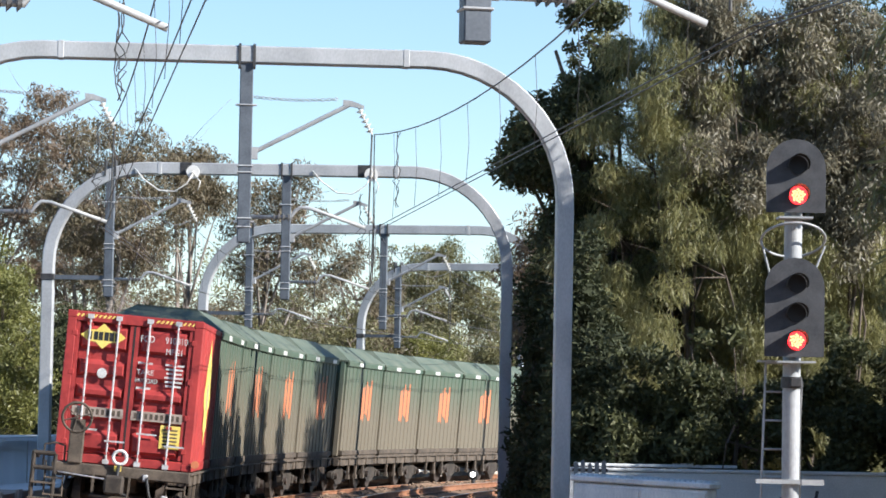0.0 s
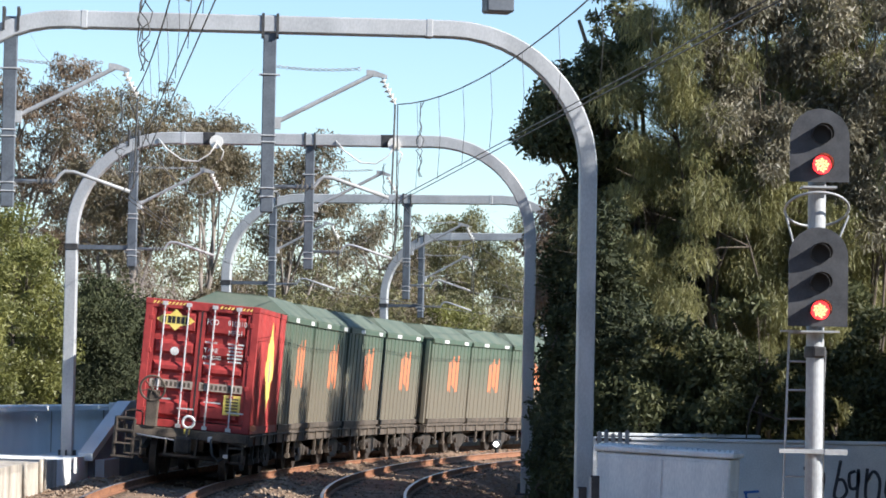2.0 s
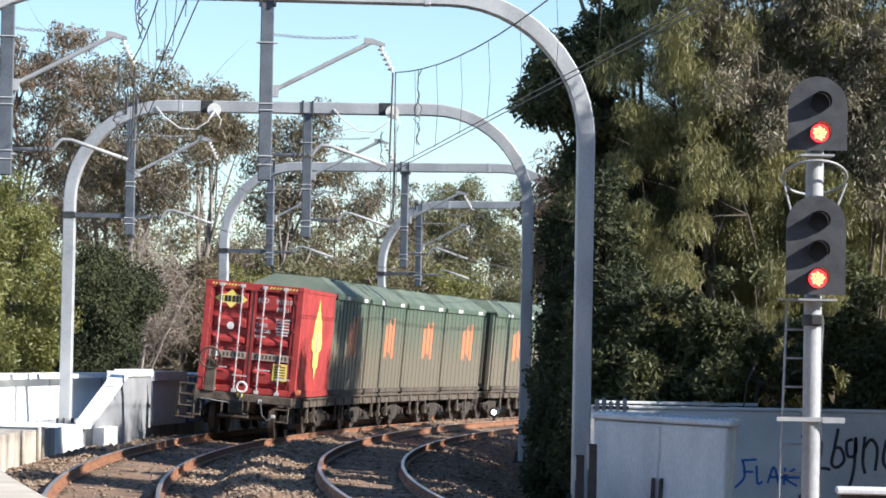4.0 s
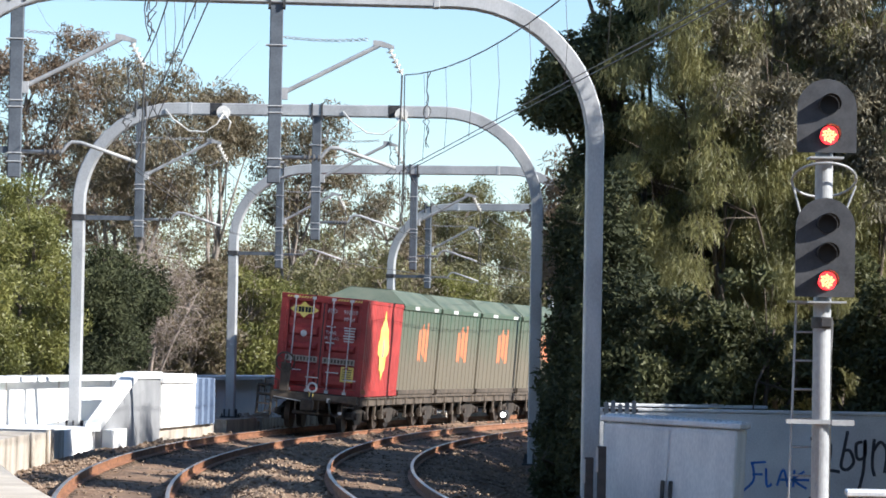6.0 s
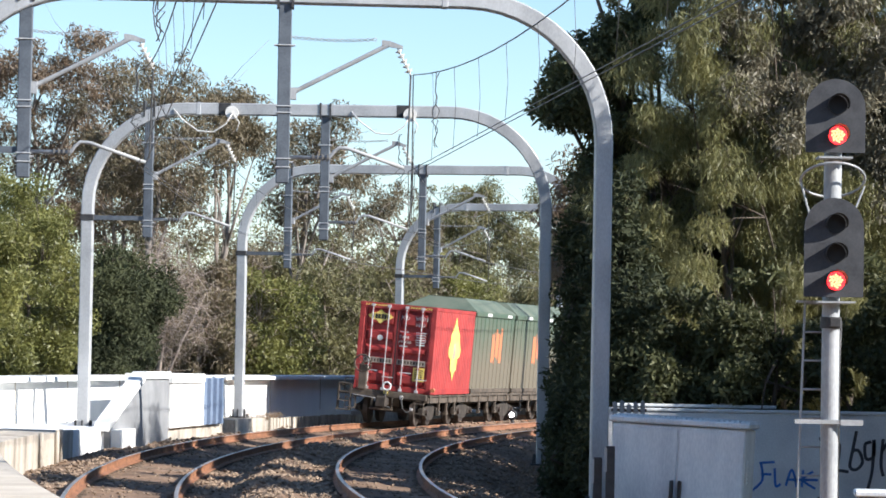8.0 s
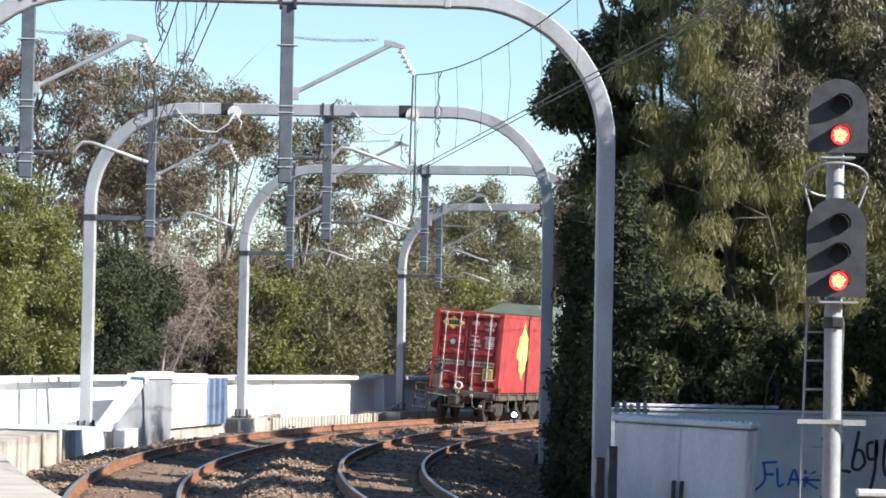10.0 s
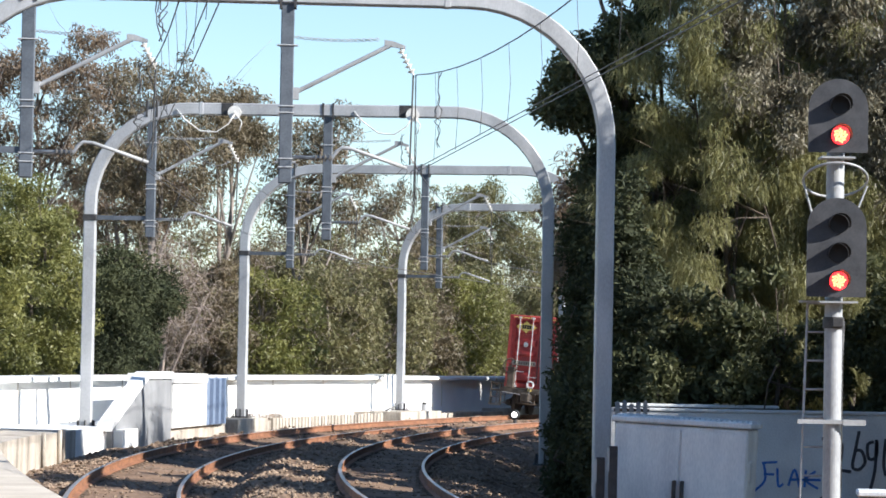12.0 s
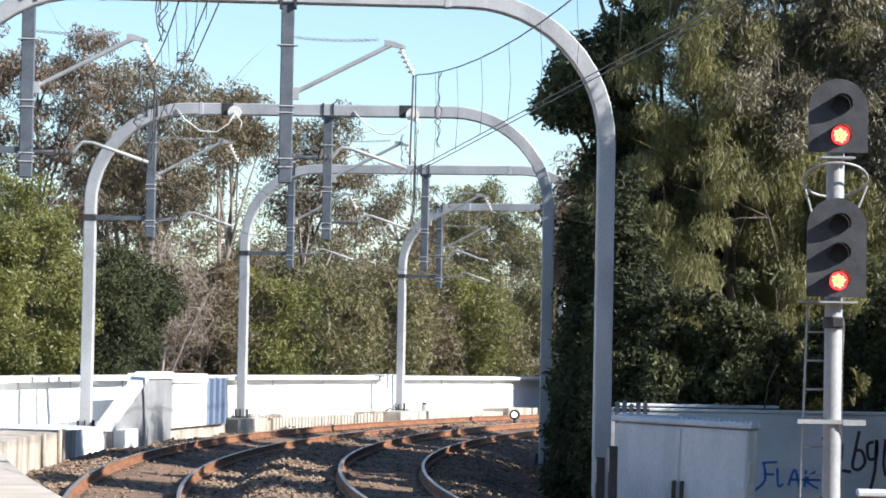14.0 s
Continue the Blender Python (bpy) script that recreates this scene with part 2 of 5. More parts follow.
def writing(name, text, size, m, material, parent, stretch=1.0):
    cu = bpy.data.curves.new(name, "FONT")
    cu.body, cu.size, cu.extrude = text, size, 0.002
    cu.align_x, cu.align_y = "CENTER", "CENTER"
    tmp = bpy.data.objects.new(name, cu)
    me = bpy.data.meshes.new_from_object(tmp)
    bpy.data.objects.remove(tmp)
    me.materials.clear()
    me.materials.append(material)
    me.transform(m @ Matrix.Diagonal((stretch, 1, 1, 1)))
    ob = new(name, me)
    ob.parent = parent
    return ob


def quads(name, verts, material, k=4):
    """One mesh of separate k-cornered faces from an array of corners."""
    v = np.asarray(verts, dtype=np.float32).reshape(-1, 3)
    n = len(v) // k
    me = bpy.data.meshes.new(name)
    me.vertices.add(len(v))
    me.vertices.foreach_set("co", v.ravel())
    me.loops.add(len(v))
    me.loops.foreach_set("vertex_index", np.arange(len(v), dtype=np.int32))
    me.polygons.add(n)
    me.polygons.foreach_set("loop_start", np.arange(n, dtype=np.int32) * k)
    me.update(calc_edges=True)
    me.materials.append(material)
    return me


# ---------------------------------------------------------------- the curve of the line
# Places along the line: s metres of arc past the widest point of the bend, lat metres to the right of the outer track's centre, z above the rails.
RADIUS, LEFT, AHEAD, SPACING, CANT = 191.66, -5.072, 59.74, 4.016, 0.0665


def at(s, lat, z=0.0):
    a = s / RADIUS
    return Vector((LEFT + RADIUS - (RADIUS - lat) * math.cos(a), AHEAD + (RADIUS - lat) * math.sin(a), z))


def on(s, lat, z=0.0, lean=0.0):
    """The pose there: x to the right of the line, y along it."""
    return Matrix.Translation(at(s, lat, z)) @ pose(0, 0, 0, 0, 0, -math.degrees(s / RADIUS)) @ pose(0, 0, 0, 0, math.degrees(lean), 0)


def sweep(s0, s1, step, outline):
    """A solid of the outline (lat, z) along the line from s0 to s1."""
    bm = bmesh.new()
    n = max(1, round((s1 - s0) / step))
    rows = [[bm.verts.new(at(s0 + (s1 - s0) * i / n, a, z)) for a, z in outline] for i in range(n + 1)]
    k = len(outline)
    for r0, r1 in zip(rows, rows[1:]):
        for j in range(k):
            bm.faces.new((r0[j], r0[(j + 1) % k], r1[(j + 1) % k], r1[j]))
    bm.faces.new(rows[0])
    bm.faces.new(rows[-1][::-1])
    bmesh.ops.recalc_face_normals(bm, faces=bm.faces[:])
    return bm


def oblong(a0, a1, z0, z1):
    return [(a0, z0), (a1, z0), (a1, z1), (a0, z1)]

# ---------------------------------------------------------------- ground, ballast, tracks


def make_ground():
    bm = bmesh.new()
    bmesh.ops.create_grid(bm, x_segments=40, y_segments=40, size=900.0)
    for v in bm.verts:
        v.co.z = -1.2 + noise.noise(v.co * 0.01) * 0.3
        if v.co.length < 1300 and abs(v.co.x) < 60 and abs(v.co.y) < 60:
            v.co.z = -1.2
    ob = part("ground", bm, M_EARTH)
    tagged(ob, "dark earth and leaf litter beside the railway", "ground", kind="structure")
    # unseen wall added behind the camera to hold back sky light
    bm = boxes(((10, -14.0, 5.5), (110, 1.0, 14.0)), bevel=0.1)
    tagged(part("wall_behind_camera", bm, M_EARTH), "dark plain wall added unseen behind the camera to close off the sky", "wall", kind="structure")


def bed(s, lat):
    """Height of the ballast: a shallow trough inside each track, heaps between them, falling away outside."""
    z = -0.20
    for c in (0.0, SPACING):
        d = lat - c
        if abs(d) < 1.5:
            z = -0.195 - CANT * d
            break
    else:
        if 1.5 <= lat <= SPACING - 1.5:
            u = (lat - 1.5) / (SPACING - 3.0)
            z = (-0.205 - CANT * 1.5) * (1 - u) + (-0.205 + CANT * 1.5) * u + 0.17 * math.sin(math.pi * u)
        elif lat < -1.5:
            z = -0.105 - 0.16 * (-1.5 - lat)
        else:
            z = -0.305 - 0.30 * min(lat - SPACING - 1.5, 1.6)
    return z


def relief(q, lat):
    """Unevenness of the stones: low under the rails, heaped between and beside the tracks."""
    free = 1.0 if 1.4 < lat < SPACING - 1.4 or lat < -1.4 or lat > SPACING + 1.4 else 0.35
    return (0.15 * noise.noise(q * 0.5) + 0.09 * noise.noise(q * 1.5)) * free + 0.03 * noise.noise(q * 6.0)


def make_ballast():
    ss = np.arange(-66.0, 84.0, 0.22)
    lats = np.arange(-3.4, 9.6, 0.2)
    vs = []
    for s in ss:
        for a in lats:
            q = at(s, a)
            h = bed(s, a) + relief(q, a)
            vs.append((q.x, q.y, h))
    k = len(lats)
    fs = [(i * k + j, i * k + j + 1, (i + 1) * k + j + 1, (i + 1) * k + j) for i in range(len(ss) - 1) for j in range(k - 1)]
    me = bpy.data.meshes.new("ballast")
    me.from_pydata(vs, [], fs)
    me.materials.append(M_BALLAST)
    tagged(new("ballast", me), "brown rust-stained ballast bed under the tracks", "ballast", kind="structure")
    # loose stones
    rng = np.random.default_rng(5)
    base = np.array([(1, 0, 0), (-1, 0, 0), (0, 1, 0), (0, -1, 0), (0, 0, 1), (0, 0, -1)], float)
    tri = np.array([(0, 2, 4), (2, 1, 4), (1, 3, 4), (3, 0, 4), (2, 0, 5), (1, 2, 5), (3, 1, 5), (0, 3, 5)])
    out = []
    for i in range(24000):
        s, a = rng.uniform(-26, 62) if i % 3 else rng.uniform(-24, 15), rng.uniform(-2.3, 7.4)
        if min(abs(a + 0.75), abs(a - 0.75), abs(a - SPACING + 0.75), abs(a - SPACING - 0.75)) < 0.09:
            continue
        inside = min(abs(a), abs(a - SPACING)) < 0.7
        if inside and rng.uniform() < 0.7:
            continue
        q = at(s, a)
        r = rng.uniform(0.02, 0.045) if inside else rng.uniform(0.022, 0.06)
        v = base * rng.uniform(0.6, 1.25, (6, 1)) * r * np.array([1.2, 1.0, 0.75])
        c, d = math.cos(i), math.sin(i)
        v = v @ np.array([(c, d, 0), (-d, c, 0), (0, 0, 1)])
        v += np.array((q.x, q.y, bed(s, a) + relief(q, a) + r * 0.35))
        out.append(v[tri])
    me = quads("ballast_stones", np.concatenate(out), M_STONE, 3)
    tagged(new("ballast_stones", me), "loose angular ballast stones between the rails", "stones", kind="stuff")


def make_track(name, lat, label):
    tr = thing(name, label, "railway track", kind="structure")
    for side, label_r in ((-0.752, "rusty outer running rail"), (0.752, "rusty inner running rail")):
        c, z = lat + side, -CANT * side
        web = [(c - 0.07, z - 0.17), (c + 0.07, z - 0.17), (c + 0.07, z - 0.155), (c + 0.01, z - 0.135), (c + 0.01, z - 0.045), (c + 0.034, z - 0.035),
               (c + 0.034, z - 0.004), (c - 0.034, z - 0.004), (c - 0.034, z - 0.035), (c - 0.01, z - 0.045), (c - 0.01, z - 0.135), (c - 0.07, z - 0.155)]
        r = part("rail", sweep(-66, 84, 0.75, web), M_RUST, tr, label_r)
        part("rail_head", sweep(-66, 84, 0.75, [(c - 0.03, z - 0.004), (c + 0.03, z - 0.004), (c + 0.024, z), (c - 0.024, z)]), M_RAILTOP, r, "polished running surface")
    first = None
    for i in range(150):
        m = on(-27 + 0.61 * i, lat, -0.262, CANT)
        if first is None:
            bm = boxes(((0, 0, 0), (2.5, 0.23, 0.12)), bevel=0.012)
            for x in (-0.752, 0.752):
                box(bm, (x, 0, 0.072), (0.34, 0.16, 0.016))
                for dx in (-0.11, 0.11):
                    box(bm, (x + dx, 0, 0.09), (0.05, 0.09, 0.03))
            first = part("sleeper", bm, M_SLEEPER, tr)
            first.matrix_basis = m
        else:
            share("sleeper", first, m @ pose(0, random.uniform(-0.02, 0.02), random.uniform(-0.012, 0.006), 0, 0, random.uniform(-1, 1)), tr)


# ---------------------------------------------------------------- platform, parapet, plinth


def make_platform():
    pf = thing("platform", "pale paved station platform with a slab edge", "platform", kind="structure")
    part("platform_wall", sweep(-66, -29.5, 1.5, oblong(-8.5, -1.56, -0.9, 0.86)), M_CONC, pf)
    for j, (a0, a1) in enumerate(((-1.93, -1.45), (-2.60, -1.99), (-3.38, -2.66), (-8.5, -3.44))):
        n = 22 if j < 3 else 9
        L = 36.5 / n
        for i in range(n):
            s0 = -66 + i * L
            part("paving_slab", sweep(s0 + 0.012, s0 + L - 0.012, 0.9, oblong(a0, a1, 0.862, 0.95 - 0.002 * (j % 2))), M_PAVE, pf)


def make_parapet():
    """White wall along the outside of the bend, set back behind a ledge that carries the posts."""
    w = thing("wall_parapet", "white painted parapet wall with a flat coping", "wall", kind="structure")
    for s0, s1, b in ((-9.0, 25.8, -4.6), (25.9, 50.8, -4.1), (53.0, 76.0, -4.1), (76.2, 98.0, -4.1)):
        wall = part("wall_panel", sweep(s0, s1, 1.0, oblong(b - 0.3, b, -0.9, 1.33)), M_WHITE, w)
        part("coping", sweep(s0, s1, 1.0, [(b - 0.36, 1.332), (b + 0.30, 1.322), (b + 0.30, 1.43), (b - 0.13, 1.46), (b - 0.36, 1.42)]), M_WHITE, wall)
        x = s0 + 6.0
        while x < s1 - 2:
            part("joint_strip", sweep(x, x + 0.05, 1, oblong(b + 0.002, b + 0.016, 0.3, 1.32)), M_CONC, wall)
            x += 6.2
    # pier at the end of the long bay
    p = part("pier", sweep(50.8, 53.0, 0.5, oblong(-4.4, -3.75, -0.9, 1.46)), M_WHITE, w, "white square pier")
    part("pier_cap", sweep(50.6, 53.2, 0.5, oblong(-4.42, -3.72, 1.462, 1.50)), M_WHITE, p)
    led = thing("ledge", "stained concrete ledge under the white wall", "ledge", kind="structure")
    for s0, s1, a0, a1, z in ((-9.0, -1.4, -4.6, -2.42, 0.43), (-1.1, 3.9, -4.6, -2.42, 0.40), (4.0, 8.6, -4.6, -2.42, 0.385), (8.7, 26.4, -4.6, -3.42, 0.30), (27.0, 31.0, -4.1, -2.5, 0.24), (31.1, 48.0, -4.1, -3.1, 0.10),
                              (48.2, 53.5, -4.1, -2.4, 0.21), (53.6, 64.0, -4.1, -3.2, 0.08), (64.1, 90, -4.1, -3.0, 0.20)):
        part("ledge_block", sweep(s0, s1, 0.8, oblong(a0, a1, -0.9, z)), M_WHITE if 3 < s0 < 10 else M_CONC, led)
    # drain pipes down the ledge face
    for s in (-1.25, 1.2, 1.75):
        q = [at(s, -2.37, -0.4), at(s, -2.37, 0.2), at(s, -2.37, 0.46)]
        part("drain_pipe", tube(bmesh.new(), q, 0.045, 8), M_CONC, led, "grey drain pipe")
    for i in range(34):
        s = 34 + i * 0.42
        part("weathered_upstand", sweep(s, s + 0.3, 1, oblong(-3.098, -3.02, -0.3, 0.14 + 0.05 * random.random())), M_CONC, led)


def make_buttress():
    """Raised white block with a sloping haunch, grey end face and a chest beyond it."""
    bt = thing("buttress", "white rendered buttress with sloping haunch and grey end", "buttress", kind="structure")
    bm = bmesh.new()
    side = [(8.4, 0.38), (8.9, 0.52), (13.2, 1.46), (16.8, 1.46), (16.8, -0.6), (8.4, -0.6)]
    for lat0, lat1 in ((-2.52, -2.30),):
        a = [bm.verts.new(at(s, lat1, z)) for s, z in side]
        b = [bm.verts.new(at(s, lat0, z)) for s, z in side]
        bm.faces.new(a)
        bm.faces.new(b[::-1])
        for i in range(len(a)):
            j = (i + 1) % len(a)
            bm.faces.new((a[j], a[i], b[i], b[j]))
    bmesh.ops.recalc_face_normals(bm, faces=bm.faces[:])
    part("buttress_body", bm, M_GREYR, bt, "grey rendered body")

    def slab(line, name):
        bm = bmesh.new()
        rows = [[bm.verts.new(at(s, a, z + dz)) for a, dz in ((-2.56, 0.0), (-2.24, 0.0), (-2.24, -0.17), (-2.56, -0.17))] for s, z in line]
        for r0, r1 in zip(rows, rows[1:]):
            for k in range(4):
                bm.faces.new((r0[k], r0[(k + 1) % 4], r1[(k + 1) % 4], r1[k]))
        bm.faces.new(rows[0])
        bm.faces.new(rows[-1][::-1])
        bmesh.ops.recalc_face_normals(bm, faces=bm.faces[:])
        part(name, bm, M_WHITE, bt, "white painted coping slab")

    slab([(7.9, 0.46), (9.7, 0.82), (11.4, 1.18), (13.2, 1.585)], "sloping_coping")
    slab([(13.22, 1.585), (15.0, 1.585), (16.7, 1.585)], "flat_coping")
    part("toe", sweep(8.65, 10.9, 0.7, oblong(-2.298, -2.1, -0.6, 0.30)), M_WHITE, bt, "low white toe block")
    g = thing("chest", "white painted chest with two lids on a concrete base", "chest")
    base = part("base", sweep(17.0, 24.9, 0.8, oblong(-3.4, -2.42, -0.6, 0.18)), M_CONC, g, "stained concrete base")
    part("body", sweep(17.0, 21.7, 0.8, oblong(-3.4, -2.3, 0.182, 1.30)), M_WHITE, g)
    part("lid", sweep(16.95, 21.5, 0.8, oblong(-3.44, -2.24, 1.302, 1.53)), M_WHITE, g, "white overhanging lid")
    # end panel and ribs get the blue-grey of shade as their colour
    part("end_panel", sweep(21.75, 24.4, 0.8, oblong(-3.4, -2.3, 0.182, 1.42)), M_SHADEPANEL, g, "end panel coloured blue-grey for its shade")
    for s in (22.1, 22.9, 23.7):
        part("rib", sweep(s, s + 0.2, 0.5, oblong(-2.298, -2.2, 0.2, 1.4)), M_SHADEPANEL, g)


def make_ledge_fittings():
    v = thing("valve_post", "short grey valve post on the concrete ledge", "valve post", on(53.2, -2.95, 0.21))
    part("post", rod(bmesh.new(), (0, 0, 0), (0, 0, 0.22), 0.11, 14), M_POST, v)
    part("cap", rod(bmesh.new(), (0, 0, 0.222), (0, 0, 0.30), 0.085, 14), M_DARK, v, "dark round cap")
    p = thing("bent_pipe", "pale bent pipe leaning against the pier", "pipe", on(49.2, -2.9, 0.21))
    part("pipe", tube(bmesh.new(), [(-0.35, 0, 0.03), (-0.1, 0, 0.12), (0.15, 0.05, 0.30), (0.3, 0.1, 0.32)], 0.035, 8), M_POST, p)
    f = thing("picket_fence", "low weathered grey picket fence behind the cabinet", "fence", pose(3.17, 49.2, 0.0))
    for z in (0.4, 1.2):
        part("fence_rail", boxes(((-0.14, 0.03, z), (0.56, 0.03, 0.05))), M_SLEEPER, f)
    for i in range(5):
        h = 1.34 + 0.03 * math.sin(i * 2.1)
        part("picket", prism(bmesh.new(), [(-0.4 + i * 0.11, -0.9), (-0.33 + i * 0.11, -0.9), (-0.33 + i * 0.11, h - 0.03), (-0.365 + i * 0.11, h), (-0.4 + i * 0.11, h - 0.03)], 0.02, pose(0, -0.006, 0)), M_GREYR, f)


# ---------------------------------------------------------------- portals over the line
TOP, LOW, RIGHT = 7.45, 0.25, 7.18


def hoop(x0, x1, z0l, z0r, ztop, rad, w):
    """Square tube: up, round, across, round, down."""
    line = [(x0, z0l)]
    line += [(x0, ztop - rad - 0.6)]
    for i in range(13):
        a = math.pi - i * math.pi / 24
        line.append((x0 + rad + rad * math.cos(a), ztop - rad + rad * math.sin(a)))
    for i in range(13):
        a = math.pi / 2 - i * math.pi / 24
        line.append((x1 - rad + rad * math.cos(a), ztop - rad + rad * math.sin(a)))
    line.append((x1, z0r))
    bm = bmesh.new()
    rows = []
    for i, (x, z) in enumerate(line):
        d = Vector((line[min(i + 1, len(line) - 1)][0] - line[max(i - 1, 0)][0], 0, line[min(i + 1, len(line) - 1)][1] - line[max(i - 1, 0)][1])).normalized()
        nrm = Vector((d.z, 0, -d.x))
        h, b = w / 2, 0.02
        prof = [(-h, -h + b), (-h + b, -h), (h - b, -h), (h, -h + b), (h, h - b), (h - b, h), (-h + b, h), (-h, h - b)]
        rows.append([bm.verts.new(Vector((x, 0, z)) + nrm * u + Vector((0, v, 0))) for u, v in prof])
    for r0, r1 in zip(rows, rows[1:]):
        for k in range(8):
            bm.faces.new((r0[k], r0[(k + 1) % 8], r1[(k + 1) % 8], r1[k]))
    bm.faces.new(rows[0])
    bm.faces.new(rows[-1][::-1])
    bmesh.ops.recalc_face_normals(bm, faces=bm.faces[:])
    return bm


def clamp(x, z, w, h, d):
    return boxes(((x, 0, z), (w, d, h)), bevel=0.01)


def insulator(bm, a, b, r=0.06, n=5):
    a, b = Vector(a), Vector(b)
    rod(bm, a, b, 0.014, 6)
    for i in range(n):
        q = a + (b - a) * ((i + 0.7) / (n + 0.4))
        d = (b - a).normalized() * 0.02
        rod(bm, q - d, q + d, r, 10, r * 0.4)
    return bm


def make_portal(s, base_right, arms, label, shift=0.0, regs=(4.98, 4.98), tip=1.85):
    p = thing("portal", label, "catenary portal", on(s, -0.04 if s < 0 else 0.0), group="portals over the line")
    part("hoop", hoop(-2.99, RIGHT, LOW, base_right, TOP, 2.15, 0.262), M_GALV, p)
    for x, z in ((-2.99, LOW), (RIGHT, base_right)):
        foot = part("foot", boxes(((x, 0, z + 0.02), (0.5, 0.5, 0.04)), ((x, 0.14, z + 0.14), (0.03, 0.12, 0.22)), ((x, -0.14, z + 0.14), (0.03, 0.12, 0.22)),
                                  ((x - 0.15, 0, z + 0.14), (0.10, 0.03, 0.22)), ((x + 0.15, 0, z + 0.14), (0.10, 0.03, 0.22))), M_DARK, p, "dark gusseted base plate")
        for dx in (-0.2, 0.2):
            for dy in (-0.2, 0.2):
                part("bolt", rods(0.02, ((x + dx, dy, z + 0.03), (x + dx, dy, z + 0.12))), M_DARK, foot)
    for x, z in ((-0.55, TOP), (4.7, TOP)):
        part("splice_plate", clamp(x, z, 0.10, 0.275, 0.275), M_GALV, p)
    part("band", clamp(-2.99, 5.0, 0.30, 0.14, 0.30), M_DARK, p, "dark clamp band")
    part("strut", boxes(((-2.3, 0, 5.0), (1.2, 0.09, 0.10))), M_DROP, p, "dark horizontal strut")
    for x, lab in ((-1.65 + shift, 0), (2.27 + shift, 1)):
        zt = TOP + 0.14 if lab else TOP + 0.02
        d = part("drop_post", boxes(((x, 0, (zt + 4.58) / 2), (0.20, 0.18, zt - 4.58)), bevel=0.012), M_DROP, p, "grey-blue steel drop post")
        for dx in (-0.11, 0.11):
            part("hanger_plate", boxes(((x + dx, 0, TOP - 0.02), (0.04, 0.30, 0.36))), M_DARK, d)
        for z in (6.68, 5.75, 5.65, 4.95, 4.82):
            part("strap", clamp(x, z, 0.235, 0.025, 0.215), M_GALV, d)
        for z in (6.68, 4.9):
            part("bolt", rods(0.016, ((x - 0.16, -0.06, z), (x + 0.16, -0.06, z))), M_GALV, d)
        if not arms[lab]:
            continue
        reg = regs[lab]
        a = part("cantilever_arm", rods(0.035, ((x + 0.1, 0, 5.95), (x + 1.58, 0, 6.73))), M_POST, p, "grey tubular cantilever arm")
        part("arm_tip", prism(bmesh.new(), [(x + 1.48, 6.72), (x + 1.48, 6.80), (x + 1.60, 6.79), (x + 1.80, 6.72), (x + 1.80, 6.67), (x + 1.60, 6.70)], 0.06, pose(0, -0.03, 0)), M_POST, a)
        part("arm_seat", boxes(((x + 0.13, 0, 5.95), (0.12, 0.14, 0.18))), M_POST, a)
        bm = bmesh.new()
        for i in range(26):
            q = x + 0.12 + i * 0.05
            ring(bm, (q, 0, 6.78 + 0.0002 * (i - 13) ** 2), (0, 1, 0) if i % 2 else (0, 0.5, 1), 0.024, 0.007, 8, 4)
        part("stay_chain", bm, M_POST, p, "galvanised stay chain")
        part("insulator", insulator(bmesh.new(), (x + 1.72, 0, 6.68), (x + 1.93, 0, 6.28), 0.065, 5), M_INSUL, p, "white glazed insulator string")
        part("dropper_bar", rods(0.014, ((x + 1.93, 0, 6.28), (x + 1.9, 0, 4.9))), M_WIRE, p)
        part("registration_arm", tube(bmesh.new(), [(x + 0.1, 0, reg), (x + 0.72, 0, reg), (x + 0.78, 0, reg + 0.10), (x + 0.86, 0, reg + 0.16), (x + 1.0, 0, reg + 0.15), (x + tip, 0, reg - 0.13)], 0.03, 8), M_POST, p, "bent registration arm")
        part("registration_insulator", insulator(bmesh.new(), (x + 0.42, 0, reg), (x + 0.74, 0, reg), 0.065, 4), M_DARK, p)
    return p


def make_beam_insulator(s, lat):
    """Feeder insulator slung under the beam on a dark saddle, with a loop of cable."""
    f = thing("feeder_insulator", "white feeder insulator on a dark saddle under the beam", "insulator", on(s, lat, TOP), group="feeder insulators")
    part("saddle", boxes(((-0.12, 0, 0), (0.3, 0.27, 0.27)), bevel=0.02), M_DARK, f)
    part("disc", rod(bmesh.new(), (0.05, -0.2, -0.08), (0.05, -0.14, -0.08), 0.15, 16), M_INSUL, f)
    part("pin", rods(0.03, ((0.05, -0.3, -0.1), (0.05, 0.1, -0.06))), M_INSUL, f)
    part("feeder_cable", tube(bmesh.new(), [(0.05, -0.22, -0.12), (-0.08, -0.2, -0.34), (-0.35, -0.2, -0.52), (-0.7, -0.2, -0.50), (-1.05, -0.2, -0.25), (-1.25, -0.15, -0.02)], 0.016, 6), M_INSUL, f, "slack pale feeder cable")
    part("tail", tube(bmesh.new(), [(0.08, -0.22, -0.12), (0.22, -0.2, -0.3), (0.16, -0.2, -0.5)], 0.014, 6), M_INSUL, f)


# ---------------------------------------------------------------- overhead wires


def span(s0, l0, z0, s1, l1, z1, sag, n=14):
    a, b = at(s0, l0, z0), at(s1, l1, z1)
    return [a.lerp(b, i / n) - Vector((0, 0, sag * 4 * (i / n) * (1 - i / n))) for i in range(n + 1)]


SUPPORTS = [-60.0, -38.3, -12.7, 9.07, 29.7, 50.2, 70.7, 91.0]
STAGGER = {-38.3: -0.30}
SAG = 0.55


